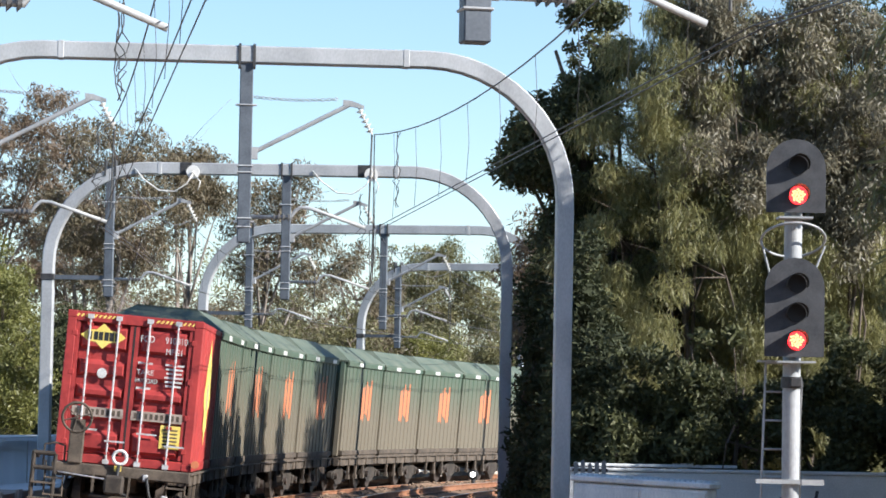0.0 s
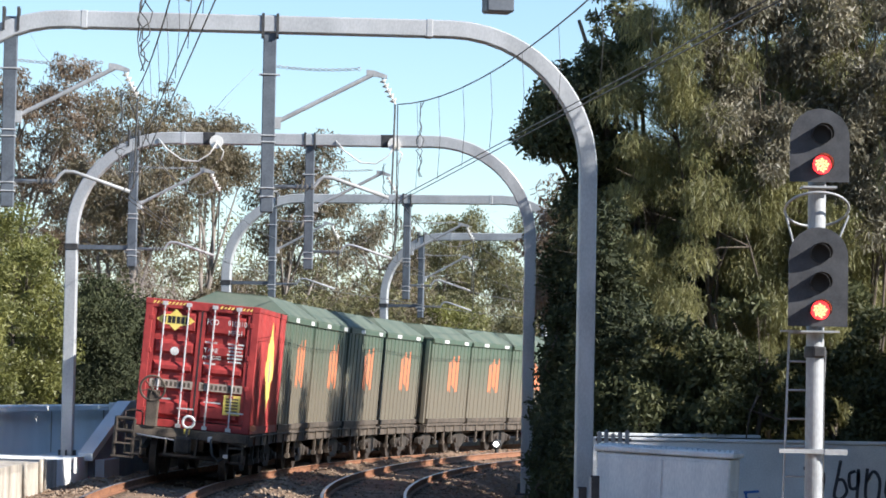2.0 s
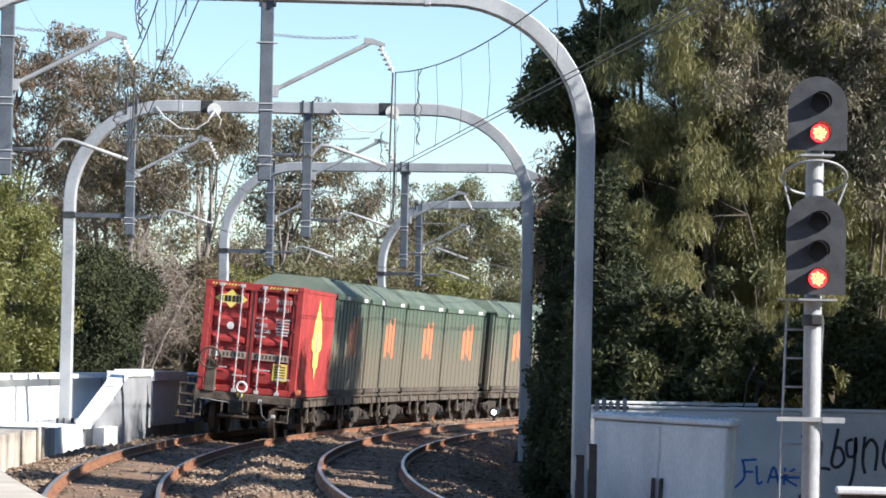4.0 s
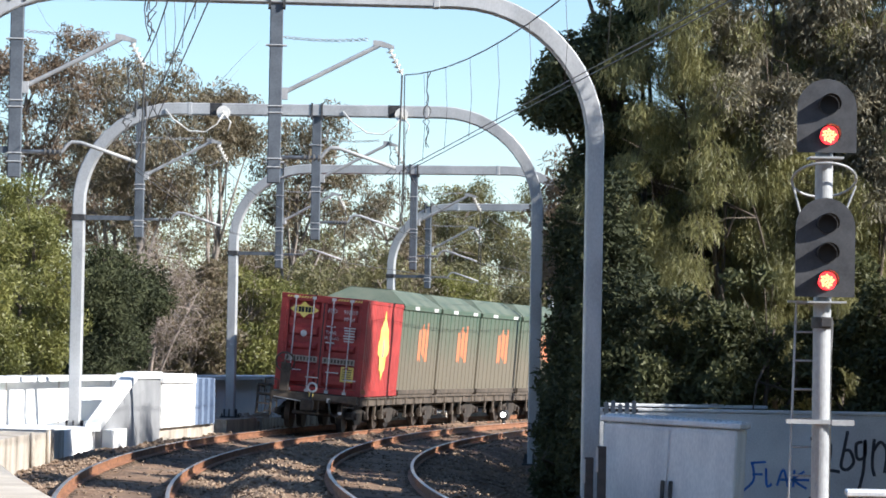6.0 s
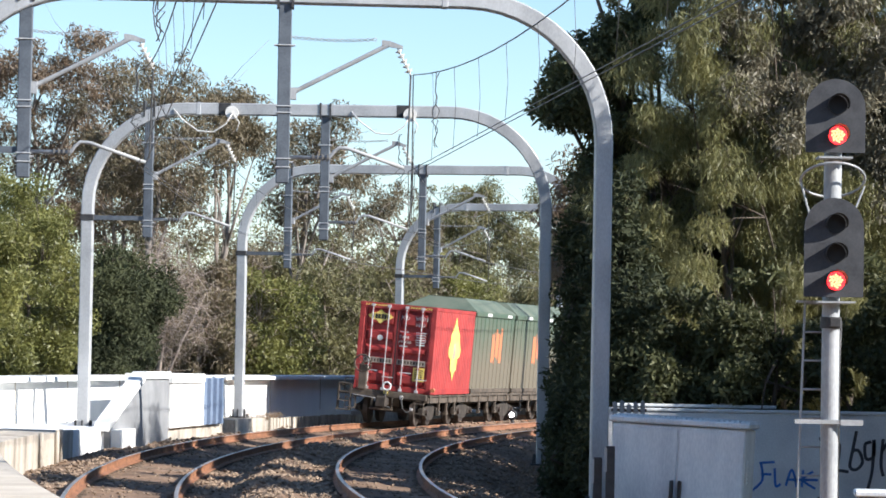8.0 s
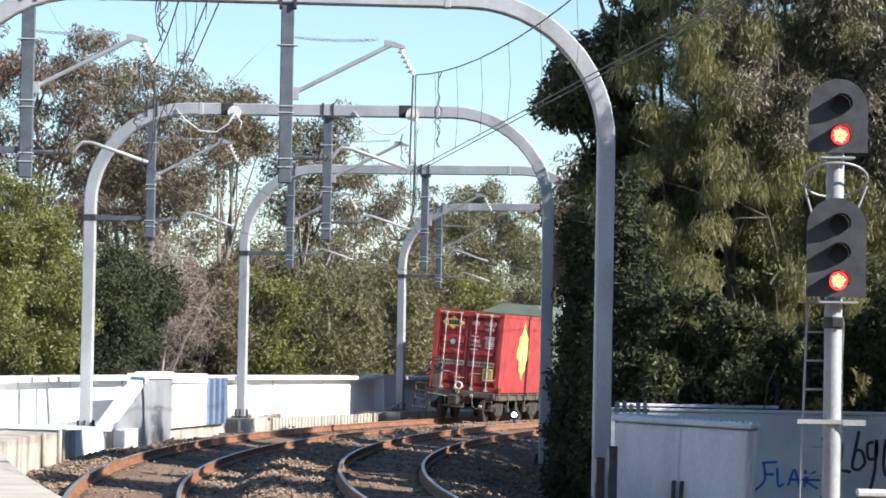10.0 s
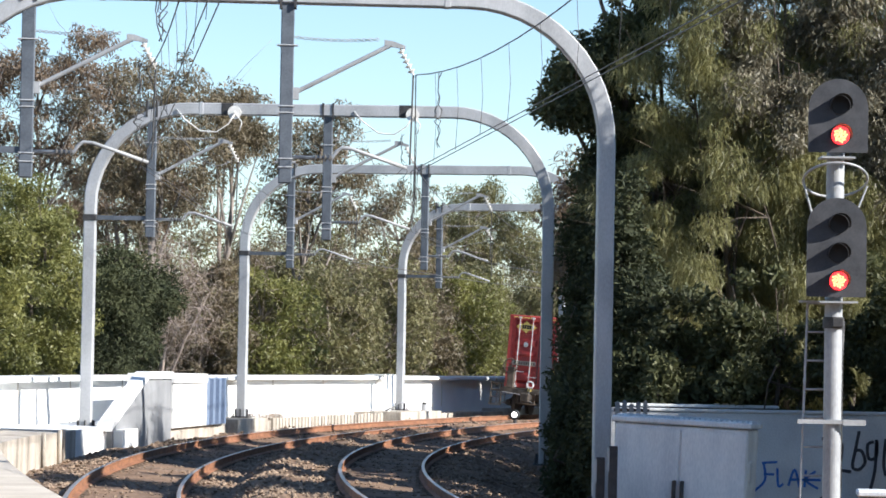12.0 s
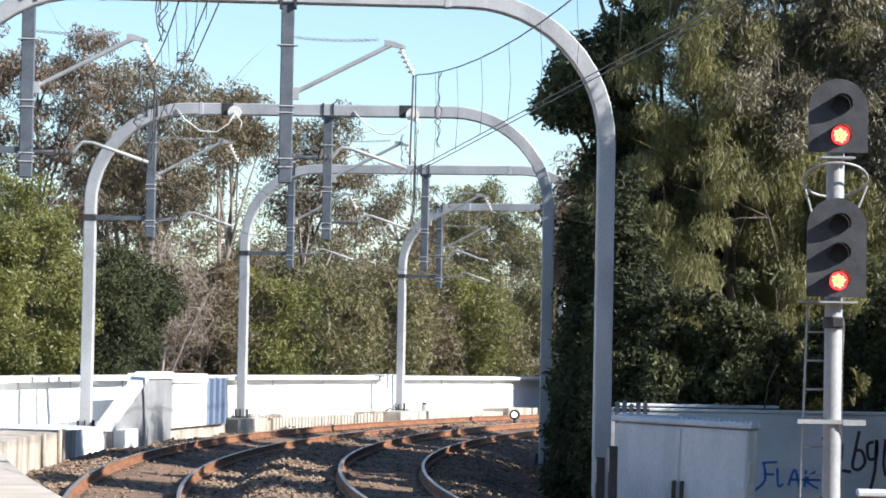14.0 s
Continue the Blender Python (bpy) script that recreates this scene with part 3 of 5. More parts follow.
def make_wires(lat, label):
    w = thing("overhead_line", label, "overhead wire", group="overhead lines")
    for s0, s1 in zip(SUPPORTS, SUPPORTS[1:]):
        l0, l1 = lat + STAGGER.get(s0, 0.0), lat + STAGGER.get(s1, 0.0)
        top = span(s0, l0, 6.28, s1, l1, 6.28, SAG)
        part("messenger_wire", tube(bmesh.new(), top, 0.009, 5), M_WIRE, w)
        for d in (-0.05, 0.05):
            part("contact_wire", tube(bmesh.new(), span(s0, l0 + d, 4.80, s1, l1 + d, 4.80, 0.0), 0.0065, 5), M_WIRE, w)
        a, b = span(s0, l0, 6.28, s1, l1, 6.28, SAG, 10), span(s0, l0, 4.80, s1, l1, 4.80, 0.0, 10)
        for i in range(1, 10):
            if b[i].length > 20:
                part("dropper", tube(bmesh.new(), [a[i], a[i].lerp(b[i], 0.5) + Vector((0.03, 0.02, 0)), b[i]], 0.0045, 4), M_WIRE, w)
    return w


def make_jumper(line, s, lat, z0, z1, swing=0.11):
    """Slack connector between messenger and contact wire: loops of bare cable."""
    o = at(s, lat)
    rng = random.Random(round(s * 10))
    for k in range(2):
        pts = [o + Vector((0.04 * k, 0, z0))]
        n = 12
        for i in range(1, n):
            w = 0.02 if i < 6 else swing
            pts.append(o + Vector((rng.uniform(-w, w), rng.uniform(-0.1, 0.1), z0 + (z1 - z0) * (i + rng.uniform(-0.5, 0.5) * (i > 6)) / n)))
        pts.append(o + Vector((0.03 * k, 0, z1)))
        part("jumper_cable", tube(bmesh.new(), pts, 0.0065, 5), M_WIRE, line, "slack looped jumper cable")


# ---------------------------------------------------------------- signal


def make_signal():
    sg = thing("signal", "tall colour-light signal showing two red lights", "railway signal", pose(4.16, 33.0, -0.35))
    z = lambda h: h + 0.35
    part("post", rod(bmesh.new(), (0, 0, 0), (0, 0, z(4.2)), 0.095, 24), M_POST, sg, "galvanised round post")
    part("post_collar", rod(bmesh.new(), (0, 0, z(2.32)), (0, 0, z(2.44)), 0.115, 24), M_DARK, sg)
    for name, zl, zt, lights in (("upper_head", 4.18, 4.96, (4.68, 4.36)), ("lower_head", 2.65, 3.70, (3.42, 3.11, 2.82))):
        bm = bmesh.new()
        r = 0.315
        out = [(-r, zl), (r, zl), (r, zt - r)] + [(r * math.cos(a * math.pi / 14), zt - r + r * math.sin(a * math.pi / 14)) for a in range(1, 14)] + [(-r, zt - r)]
        prism(bm, [(x, z(q)) for x, q in out], 0.03, pose(0, -0.20, 0))
        head = part(name, bm, M_SIGNAL, sg, "black rounded signal head")
        part("housing", boxes(((0.02, -0.09, z((zl + zt) / 2 - 0.08)), (0.34, 0.2, zt - zl - 0.25)), bevel=0.02), M_SIGNAL, head)
        part("foot_plate", boxes(((0.0, -0.1, z(zl - 0.055)), (0.36, 0.3, 0.02))), M_POST, head)
        for q in lights:
            lit = q in (4.36, 2.82)
            cx, cy = 0.02, -0.205
            part("lens", rod(bmesh.new(), (cx, cy + 0.004, z(q)), (cx, cy - 0.02, z(q)), 0.098, 28), E_RED if lit else M_LENS, head, "lit red lens" if lit else "dark unlit lens")
            if lit:
                bm = bmesh.new()
                for rr, k in ((0.018, 5), (0.042, 11), (0.066, 17), (0.088, 22)):
                    for i in range(k):
                        a = i * math.tau / k + rr * 40
                        rod(bm, (cx + rr * math.cos(a), cy - 0.02, z(q) + rr * math.sin(a)), (cx + rr * math.cos(a), cy - 0.026, z(q) + rr * math.sin(a)), 0.0095, 6)
                part("diode", bm, E_LED, head, "bright light-emitting diodes")
                bm = bmesh.new()
                for i in range(24):
                    a, rr = i * 2.4, 0.0145 * math.sqrt(i + 0.4)
                    rod(bm, (cx + rr * math.cos(a), cy - 0.02, z(q) + rr * math.sin(a)), (cx + rr * math.cos(a), cy - 0.0275, z(q) + rr * math.sin(a)), 0.0125, 8)
                part("diode_core", bm, E_CORE, head, "hot centre of the light")
            # visor: three quarters of a tube, reaching out towards the line
            bm = bmesh.new()
            a0, a1, n = radians(-20), radians(200), 22
            rows = []
            for i in range(n + 1):
                a = a0 + (a1 - a0) * i / n
                reach = 0.05 + 0.17 * max(0.0, math.sin((a - a0) / (a1 - a0) * math.pi)) ** 0.6
                ca, sa = math.cos(a), math.sin(a)
                rows.append([bm.verts.new((cx + rr * ca, cy - dy, z(q) + rr * sa)) for rr, dy in ((0.108, 0.0), (0.108, reach), (0.114, reach), (0.114, 0.0))])
            for r0, r1 in zip(rows, rows[1:]):
                for k in range(4):
                    bm.faces.new((r0[k], r0[(k + 1) % 4], r1[(k + 1) % 4], r1[k]))
            bm.faces.new(rows[0])
            bm.faces.new(rows[-1][::-1])
            part("visor", bm, M_BLACK, head, "long black hood")
    # hoop guard between the heads
    bm = bmesh.new()
    ring(bm, (0.0, 0.0, z(3.9)), (0, 0.55, 1), 0.34, 0.014, 40, 6)
    part("guard_hoop", bm, M_POST, sg, "grey climbing hoop")
    for pair in (((-0.34, 0, z(3.88)), (-0.22, -0.05, z(3.42))), ((0.34, 0, z(3.84)), (0.22, -0.05, z(3.55)))):
        part("hoop_stay", rods(0.012, pair), M_POST, sg)
    lad = part("ladder", rods(0.013, ((-0.34, 0.05, z(-0.1)), (-0.27, 0.05, z(2.6))), ((-0.02, 0.14, z(-0.1)), (0.05, 0.14, z(2.6)))), M_POST, sg, "narrow steel ladder")
    for i in range(10):
        h = -0.16 + i * 0.305
        x = -0.34 + (h + 0.1) / 2.7 * 0.07
        part("rung", rods(0.011, ((x, 0.05, z(h)), (x + 0.32, 0.14, z(h)))), M_POST, lad)
    for c_, s_ in (((-0.08, -0.10, z(1.33)), (0.60, 0.05, 0.045)), ((0.22, -0.10, z(1.325)), (0.24, 0.062, 0.06))):
        part("bracket", boxes((c_, s_)), M_POST, sg, "galvanised cross bracket")
    part("conduit", tube(bmesh.new(), [(0.10, 0.08, 0.0), (0.10, 0.08, z(2.0)), (0.11, 0.05, z(2.4))], 0.02, 8), M_DARK, sg)
    part("platform_bar", boxes(((-0.06, -0.03, z(2.60)), (0.62, 0.10, 0.02))), M_POST, sg)
    part("cable_box", boxes(((0.03, -0.1, z(2.38)), (0.12, 0.12, 0.1)), bevel=0.01), M_DARK, sg)


def make_dwarf_signal():
    d = thing("dwarf_signal", "small black round ground signal with a white light", "ground signal", on(41.3, 3.12, -0.3))
    part("stand", rods(0.06, ((0, 0, 0), (0, 0, 0.5))), M_DARK, d)
    part("ring", ring(bmesh.new(), (0, -0.08, 0.62), (0, 1, 0), 0.125, 0.04, 24, 8), M_BLACK, d)
    part("case", rod(bmesh.new(), (0, -0.06, 0.62), (0, 0.12, 0.62), 0.15, 20), M_BLACK, d)
    part("lens", rod(bmesh.new(), (0, -0.13, 0.62), (0, -0.06, 0.62), 0.075, 20), E_WHITE, d, "lit white lens")


# ---------------------------------------------------------------- cabinet, graffiti wall


def make_cabinet():
    c = thing("equipment_cabinet", "pale grey steel trackside cabinet with ribbed roof", "cabinet", pose(3.63, 46.4, -0.56, 0, 2.3, -15))
    part("body", boxes(((0, 0, 0.79), (2.0, 0.9, 1.58)), bevel=0.02), M_CABINET, c)
    roof = part("roof", boxes(((0, 0.0, 1.64), (2.10, 1.0, 0.09)), bevel=0.02), M_CABINET, c, "overhanging pale roof")
    for i in range(26):
        part("roof_rib", boxes(((0.0 + (i - 12.5) * 0.08, 0.1, 1.694), (0.045, 0.8, 0.02))), M_CABINET, roof)
    for x in (-0.5, 0.5):
        d = part("door", boxes(((x, -0.462, 0.80), (0.97, 0.03, 1.46)), bevel=0.008), M_CABINET, c, "flush grey door")
        part("door_handle", boxes(((x * 0.12, -0.52, 0.62), (0.05, 0.08, 0.32)), bevel=0.01), M_DARK, d, "dark lever handle")
    part("side_vent", boxes(*[((1.008, 0, 1.1 - i * 0.06), (0.02, 0.5, 0.03)) for i in range(6)]), M_CABINET, c)
    w = thing("wall_graffiti", "pale rendered wall sprayed with black and blue graffiti", "wall", kind="structure")
    bm = boxes(((8.2, 50.2, 0.08), (11.0, 0.25, 2.2)), bevel=0.02)
    part("wall_body", bm, M_GWALL, w)
    part("wall_cap", boxes(((8.2, 50.2, 1.205), (11.0, 0.30, 0.05)), bevel=0.01), M_GWALL, w)
    part("corrugated_roof", boxes(((4.2, 51.5, 1.27), (2.6, 2.0, 0.05)), bevel=0.01), M_CABINET, w, "low pale sheet roof behind the wall")

    def stroke(mat_, r, pts, lab):
        n = 8
        bm = bmesh.new()
        q = [Vector((x + (0.13 if mat_ == M_PAINTBLK else 0.24), 50.068, z - (0.2 if mat_ == M_PAINTBLK else 0.0))) for x, z in pts]
        fine = []
        for i in range(len(q) - 1):
            a, b, c0, d0 = q[max(i - 1, 0)], q[i], q[i + 1], q[min(i + 2, len(q) - 1)]
            for k in range(n):
                t = k / n
                fine.append(0.5 * ((2 * b) + (c0 - a) * t + (2 * a - 5 * b + 4 * c0 - d0) * t * t + (3 * b - a - 3 * c0 + d0) * t ** 3))
        fine.append(q[-1])
        edge = []
        for i, v in enumerate(fine):
            d = (fine[min(i + 1, len(fine) - 1)] - fine[max(i - 1, 0)]).normalized()
            nn = Vector((-d.z, 0, d.x)) * r
            edge.append((bm.verts.new(v + nn), bm.verts.new(v - nn)))
        for a, b in zip(edge, edge[1:]):
            bm.faces.new((a[0], a[1], b[1], b[0]))
        part("graffiti", bm, mat_, w, lab)

    for pts in (((6.02, 0.98), (6.2, 1.0), (6.34, 0.9), (6.32, 0.6), (6.25, 0.35), (6.1, 0.1), (6.0, 0.0)),
                ((6.12, 0.42), (6.3, 0.48), (6.5, 0.46)),
                ((6.62, 1.12), (6.56, 0.8), (6.52, 0.55), (6.62, 0.5), (6.72, 0.62), (6.66, 0.8), (6.55, 0.8)),
                ((6.86, 0.95), (6.76, 0.9), (6.78, 0.68), (6.9, 0.72), (6.9, 0.98), (6.88, 0.5), (6.8, 0.15)),
                ((7.05, 1.0), (7.02, 0.6), (7.06, 0.4)), ((7.03, 0.8), (7.15, 0.95), (7.25, 0.8), (7.22, 0.45)), ((7.4, 0.95), (7.35, 0.6), (7.5, 0.45), (7.6, 0.7))):
        stroke(M_PAINTBLK, 0.026, pts, "black sprayed line")
    for pts in (((4.98, 0.38), (5.0, 0.1), (4.80, -0.1)), ((4.95, 0.38), (5.2, 0.40)), ((4.98, 0.2), (5.15, 0.2)), ((5.2, 0.3), (5.22, 0.02), (5.3, 0.05)),
                ((5.38, 0.02), (5.48, 0.28), (5.56, 0.0)), ((5.4, 0.12), (5.9, 0.12)), ((5.66, 0.28), (5.64, 0.0)), ((5.82, 0.26), (5.66, 0.12), (5.86, -0.02))):
        stroke(M_PAINTBLU, 0.02, pts, "blue sprayed line")
    b = thing("cable_trough_box", "low weathered timber trackside box with pale lid", "box", pose(4.33, 29.4, -0.52, 0, 0, -6))
    part("body", boxes(((0, 0, 0.6), (0.7, 0.5, 1.2)), bevel=0.02), M_FRAME, b)
    part("lid", boxes(((0, 0, 1.24), (0.76, 0.56, 0.06)), bevel=0.015), M_CABINET, b, "pale lid")
    for x, y, h in ((2.36, 45.6, 0.55), (2.54, 45.5, 0.72)):
        m = thing("marker_post", "short dark steel post with a pale side", "post", pose(x, y, -0.5), group="posts beside the cabinet")
        part("post", boxes(((0, 0, h / 2 + 0.25), (0.13, 0.1, h + 0.5)), bevel=0.01), M_DARK, m)
        part("plate", boxes(((-0.07, -0.02, h + 0.3), (0.03, 0.12, 0.35))), M_GALV, m)
# ---------------------------------------------------------------- train
CW, CL, CH, DECK = 2.44, 6.06, 2.70, 1.04
PITCH, GAP = 6.22, 1.5
GREENS = 10


def offset(i):
    return i * PITCH + (GAP if i >= 5 else 0.0) + (GAP if i >= 10 else 0.0)


def make_red_container():
    c = thing("red_container", "red steel shipping container with double end doors", "container")
    hw = CW / 2
    # corner posts, rails
    for x in (-hw + 0.08, hw - 0.08):
        for y in (0.08, CL - 0.08):
            part("corner_post", boxes(((x, y, CH / 2), (0.16, 0.16, CH)), bevel=0.012), M_RED, c)
            for z in (0.06, CH - 0.06):
                part("corner_casting", boxes(((x, y, z), (0.178, 0.178, 0.13)), bevel=0.015), M_RED, c)
    part("bottom_rail", boxes(((-hw + 0.05, CL / 2, 0.08), (0.09, CL - 0.34, 0.16)), ((hw - 0.05, CL / 2, 0.08), (0.09, CL - 0.34, 0.16))), M_RED, c)
    part("top_rail", boxes(((-hw + 0.05, CL / 2, CH - 0.05), (0.09, CL - 0.34, 0.10)), ((hw - 0.05, CL / 2, CH - 0.05), (0.09, CL - 0.34, 0.10))), M_RED, c)
    part("roof", boxes(((0, CL / 2, CH - 0.04), (CW - 0.2, CL - 0.1, 0.05))), M_RED, c)
    part("floor", boxes(((0, CL / 2, 0.1), (CW - 0.2, CL - 0.1, 0.1))), M_FRAME, c)
    for sx in (-1, 1):
        bm = bmesh.new()
        n, L = 22, CL - 0.34
        prof = []
        for i in range(n):
            y = 0.17 + i * L / n
            prof += [(0.0, y), (0.0, y + L / n * 0.36), (0.032, y + L / n * 0.5), (0.032, y + L / n * 0.86)]
        prof.append((0.0, 0.17 + L))
        lo = [bm.verts.new((sx * (hw - 0.012 - d), y, 0.16)) for d, y in prof]
        hi = [bm.verts.new((sx * (hw - 0.012 - d), y, CH - 0.1)) for d, y in prof]
        for i in range(len(lo) - 1):
            bm.faces.new((lo[i], lo[i + 1], hi[i + 1], hi[i]))
        part("side_panel", bm, M_RED, c, "shallow ribbed red side panel")
    # tall yellow lozenge on the sides
    lz = [(0.0, -0.98), (0.16, -0.7), (0.30, -0.66), (0.34, -0.3), (0.55, -0.22), (0.62, 0.0), (0.46, 0.25), (0.42, 0.5), (0.26, 0.62), (0.12, 0.80), (0.0, 1.05)]
    lz = [(x * 1.6, z) for x, z in lz]
    lz = lz + [(-x * 0.9, z) for x, z in lz[-2:0:-1]]
    for sx, turn in ((1, 90), (-1, -90)):
        emb = part("side_emblem", prism(bmesh.new(), lz, 0.004, pose(sx * (hw - 0.003), CL * 0.52, 1.42, 0, 0, turn)), M_YELLOW, c, "tall yellow lozenge emblem")
        part("emblem_inner", prism(bmesh.new(), [(-0.16, -0.3), (0.16, -0.3), (0.16, 0.2), (-0.16, 0.2)], 0.003, pose(sx * (hw + 0.003), CL * 0.52, 1.42, 0, 0, turn)), M_BAND, emb)
    # back wall and door sill
    part("header", boxes(((0, 0.06, CH - 0.09), (CW - 0.32, 0.12, 0.18)), bevel=0.01), M_RED, c)
    part("sill", boxes(((0, 0.06, 0.08), (CW - 0.32, 0.12, 0.16)), bevel=0.01), M_RED, c)
    for x in (-0.72, 0.72):
        bm = bmesh.new()
        for i in range(9):
            prism(bm, [(x - 0.36 + i * 0.08, 0), (x - 0.32 + i * 0.08, 0), (x - 0.28 + i * 0.08, 0.055), (x - 0.32 + i * 0.08, 0.055)], 0.004, pose(0, -0.004, CH - 0.10))
        part("hazard_stripe", bm, M_YELLOW, c, "yellow and dark hazard stripe")
    # two door leaves with pressed panels
    for sx in (-1, 1):
        xc, w = sx * 0.535, 1.04
        d = part("door", boxes(((xc, 0.115, CH / 2), (w, 0.05, CH - 0.36)), bevel=0.006), M_RED, c, "red pressed steel door")
        frame_w = 0.07
        part("door_stile", boxes(((xc - w / 2 + frame_w / 2, 0.05, CH / 2), (frame_w, 0.06, CH - 0.36)), ((xc + w / 2 - frame_w / 2, 0.05, CH / 2), (frame_w, 0.06, CH - 0.36))), M_RED, d)
        for i, (z0, z1) in enumerate(((0.22, 0.60), (0.78, 1.02), (1.17, 1.40), (1.55, 1.86), (2.03, CH - 0.2))):
            bm = bmesh.new()
            xs = (xc - w / 2 + 0.09, xc + w / 2 - 0.09)
            v = [bm.verts.new(q) for q in ((xs[0], 0.088, z0), (xs[1], 0.088, z0), (xs[1], 0.088, z1), (xs[0], 0.088, z1))]
            u = [bm.verts.new(q) for q in ((xs[0] + 0.05, 0.020, z0 + 0.06), (xs[1] - 0.05, 0.020, z0 + 0.06), (xs[1] - 0.05, 0.020, z1 - 0.09), (xs[0] + 0.05, 0.020, z1 - 0.09))]
            for k in range(4):
                bm.faces.new((v[k], v[(k + 1) % 4], u[(k + 1) % 4], u[k]))
            bm.faces.new(u)
            bmesh.ops.recalc_face_normals(bm, faces=bm.faces[:])
            part("pressed_panel", bm, M_RED, d)
        for x in (xc - 0.27, xc + 0.24):
            bar = part("locking_bar", rods(0.019, ((x, -0.015, 0.03), (x, -0.015, CH - 0.06))), M_BAR, d, "galvanised locking bar")
            for z in (0.2, 0.75, 1.15, 1.9, CH - 0.22):
                part("bar_bracket", boxes(((x, 0.0, z), (0.10, 0.06, 0.05))), M_RED, bar)
            for z in (0.05, CH - 0.08):
                part("cam_keeper", boxes(((x, -0.01, z), (0.11, 0.06, 0.08))), M_BAR, bar)
            part("bar_handle", boxes(((x + 0.12, -0.03, 0.60 if x < xc else 0.42), (0.36, 0.02, 0.03))), M_BAR, bar)
        for z in (0.35, 0.95, 1.6, 2.3):
            part("hinge", boxes(((sx * 1.075, 0.02, z), (0.10, 0.05, 0.10)), bevel=0.01), M_RED, d)
    part("door_gasket", boxes(((0, 0.035, CH / 2), (0.035, 0.04, CH - 0.4))), M_BLACK, c)
    # markings on the doors
    f = pose(0, 0.018, 0, 90, 0, 0)
    dm = part("yellow_emblem", prism(bmesh.new(), [(-0.41, 0), (-0.27, -0.10), (-0.13, -0.11), (0.0, -0.23), (0.13, -0.11), (0.27, -0.10), (0.41, 0), (0.27, 0.10), (0.13, 0.11), (0.0, 0.23), (-0.13, 0.11), (-0.27, 0.10)], 0.004, pose(-0.56, 0.014, 2.28)), M_YELLOW, c, "yellow lozenge emblem")
    part("emblem_bar", boxes(*[((-0.56 + dx, 0.012, 2.28), (0.075, 0.004, 0.15)) for dx in (-0.24, -0.13, -0.04, 0.06, 0.15, 0.25)]), M_BLACK, dm)
    writing("stencil", "FGD", 0.17, pose(0.24, 0.017, 2.30, 90, 0, 0), M_LETTER, c, 0.78)
    writing("stencil", "910810", 0.17, pose(0.76, 0.017, 2.30, 90, 0, 0), M_LETTER, c, 0.8)
    writing("stencil", "MFG1", 0.16, pose(0.74, 0.017, 2.10, 90, 0, 0), M_LETTER, c, 0.8)
    writing("stencil", "TARE", 0.13, pose(0.25, 0.017, 1.70, 90, 0, 0), M_LETTER, c)
    writing("stencil", "PAYLOAD", 0.12, pose(0.28, 0.017, 1.55, 90, 0, 0), M_LETTER, c, 0.75)
    for i in range(6):
        part("marking_bar", boxes(((0.77, 0.016, 1.87 - i * 0.075), (0.34 - 0.03 * (i % 3), 0.003, 0.035))), M_LETTER, c)
    for z in (1.87, 1.42):
        part("marking_bar", boxes(((0.24, 0.016, z), (0.26, 0.003, 0.04))), M_LETTER, c)
    part("round_sticker", rod(bmesh.new(), (-0.52, 0.012, 1.62), (-0.52, 0.017, 1.62), 0.09, 20), M_LETTER, c, "white round sticker")
    for x in (-0.53, 0.53):
        b = part("faded_band", boxes(((x, 0.013, 0.92), (0.92, 0.004, 0.17))), M_BAND, c, "faded beige lettering band")
        part("band_bar", boxes(*[((x - 0.38 + i * 0.095, 0.010, 0.92), (0.055, 0.004, 0.10)) for i in range(9)]), M_FRAME, b)
    yl = part("yellow_label", boxes(((0.80, 0.013, 0.58), (0.36, 0.005, 0.42))), M_YELLOW, c, "square yellow data label")
    part("label_bar", boxes(*[((0.80, 0.0095, 0.71 - i * 0.065), (0.26, 0.003, 0.03)) for i in range(5)]), M_FRAME, yl)
    return c


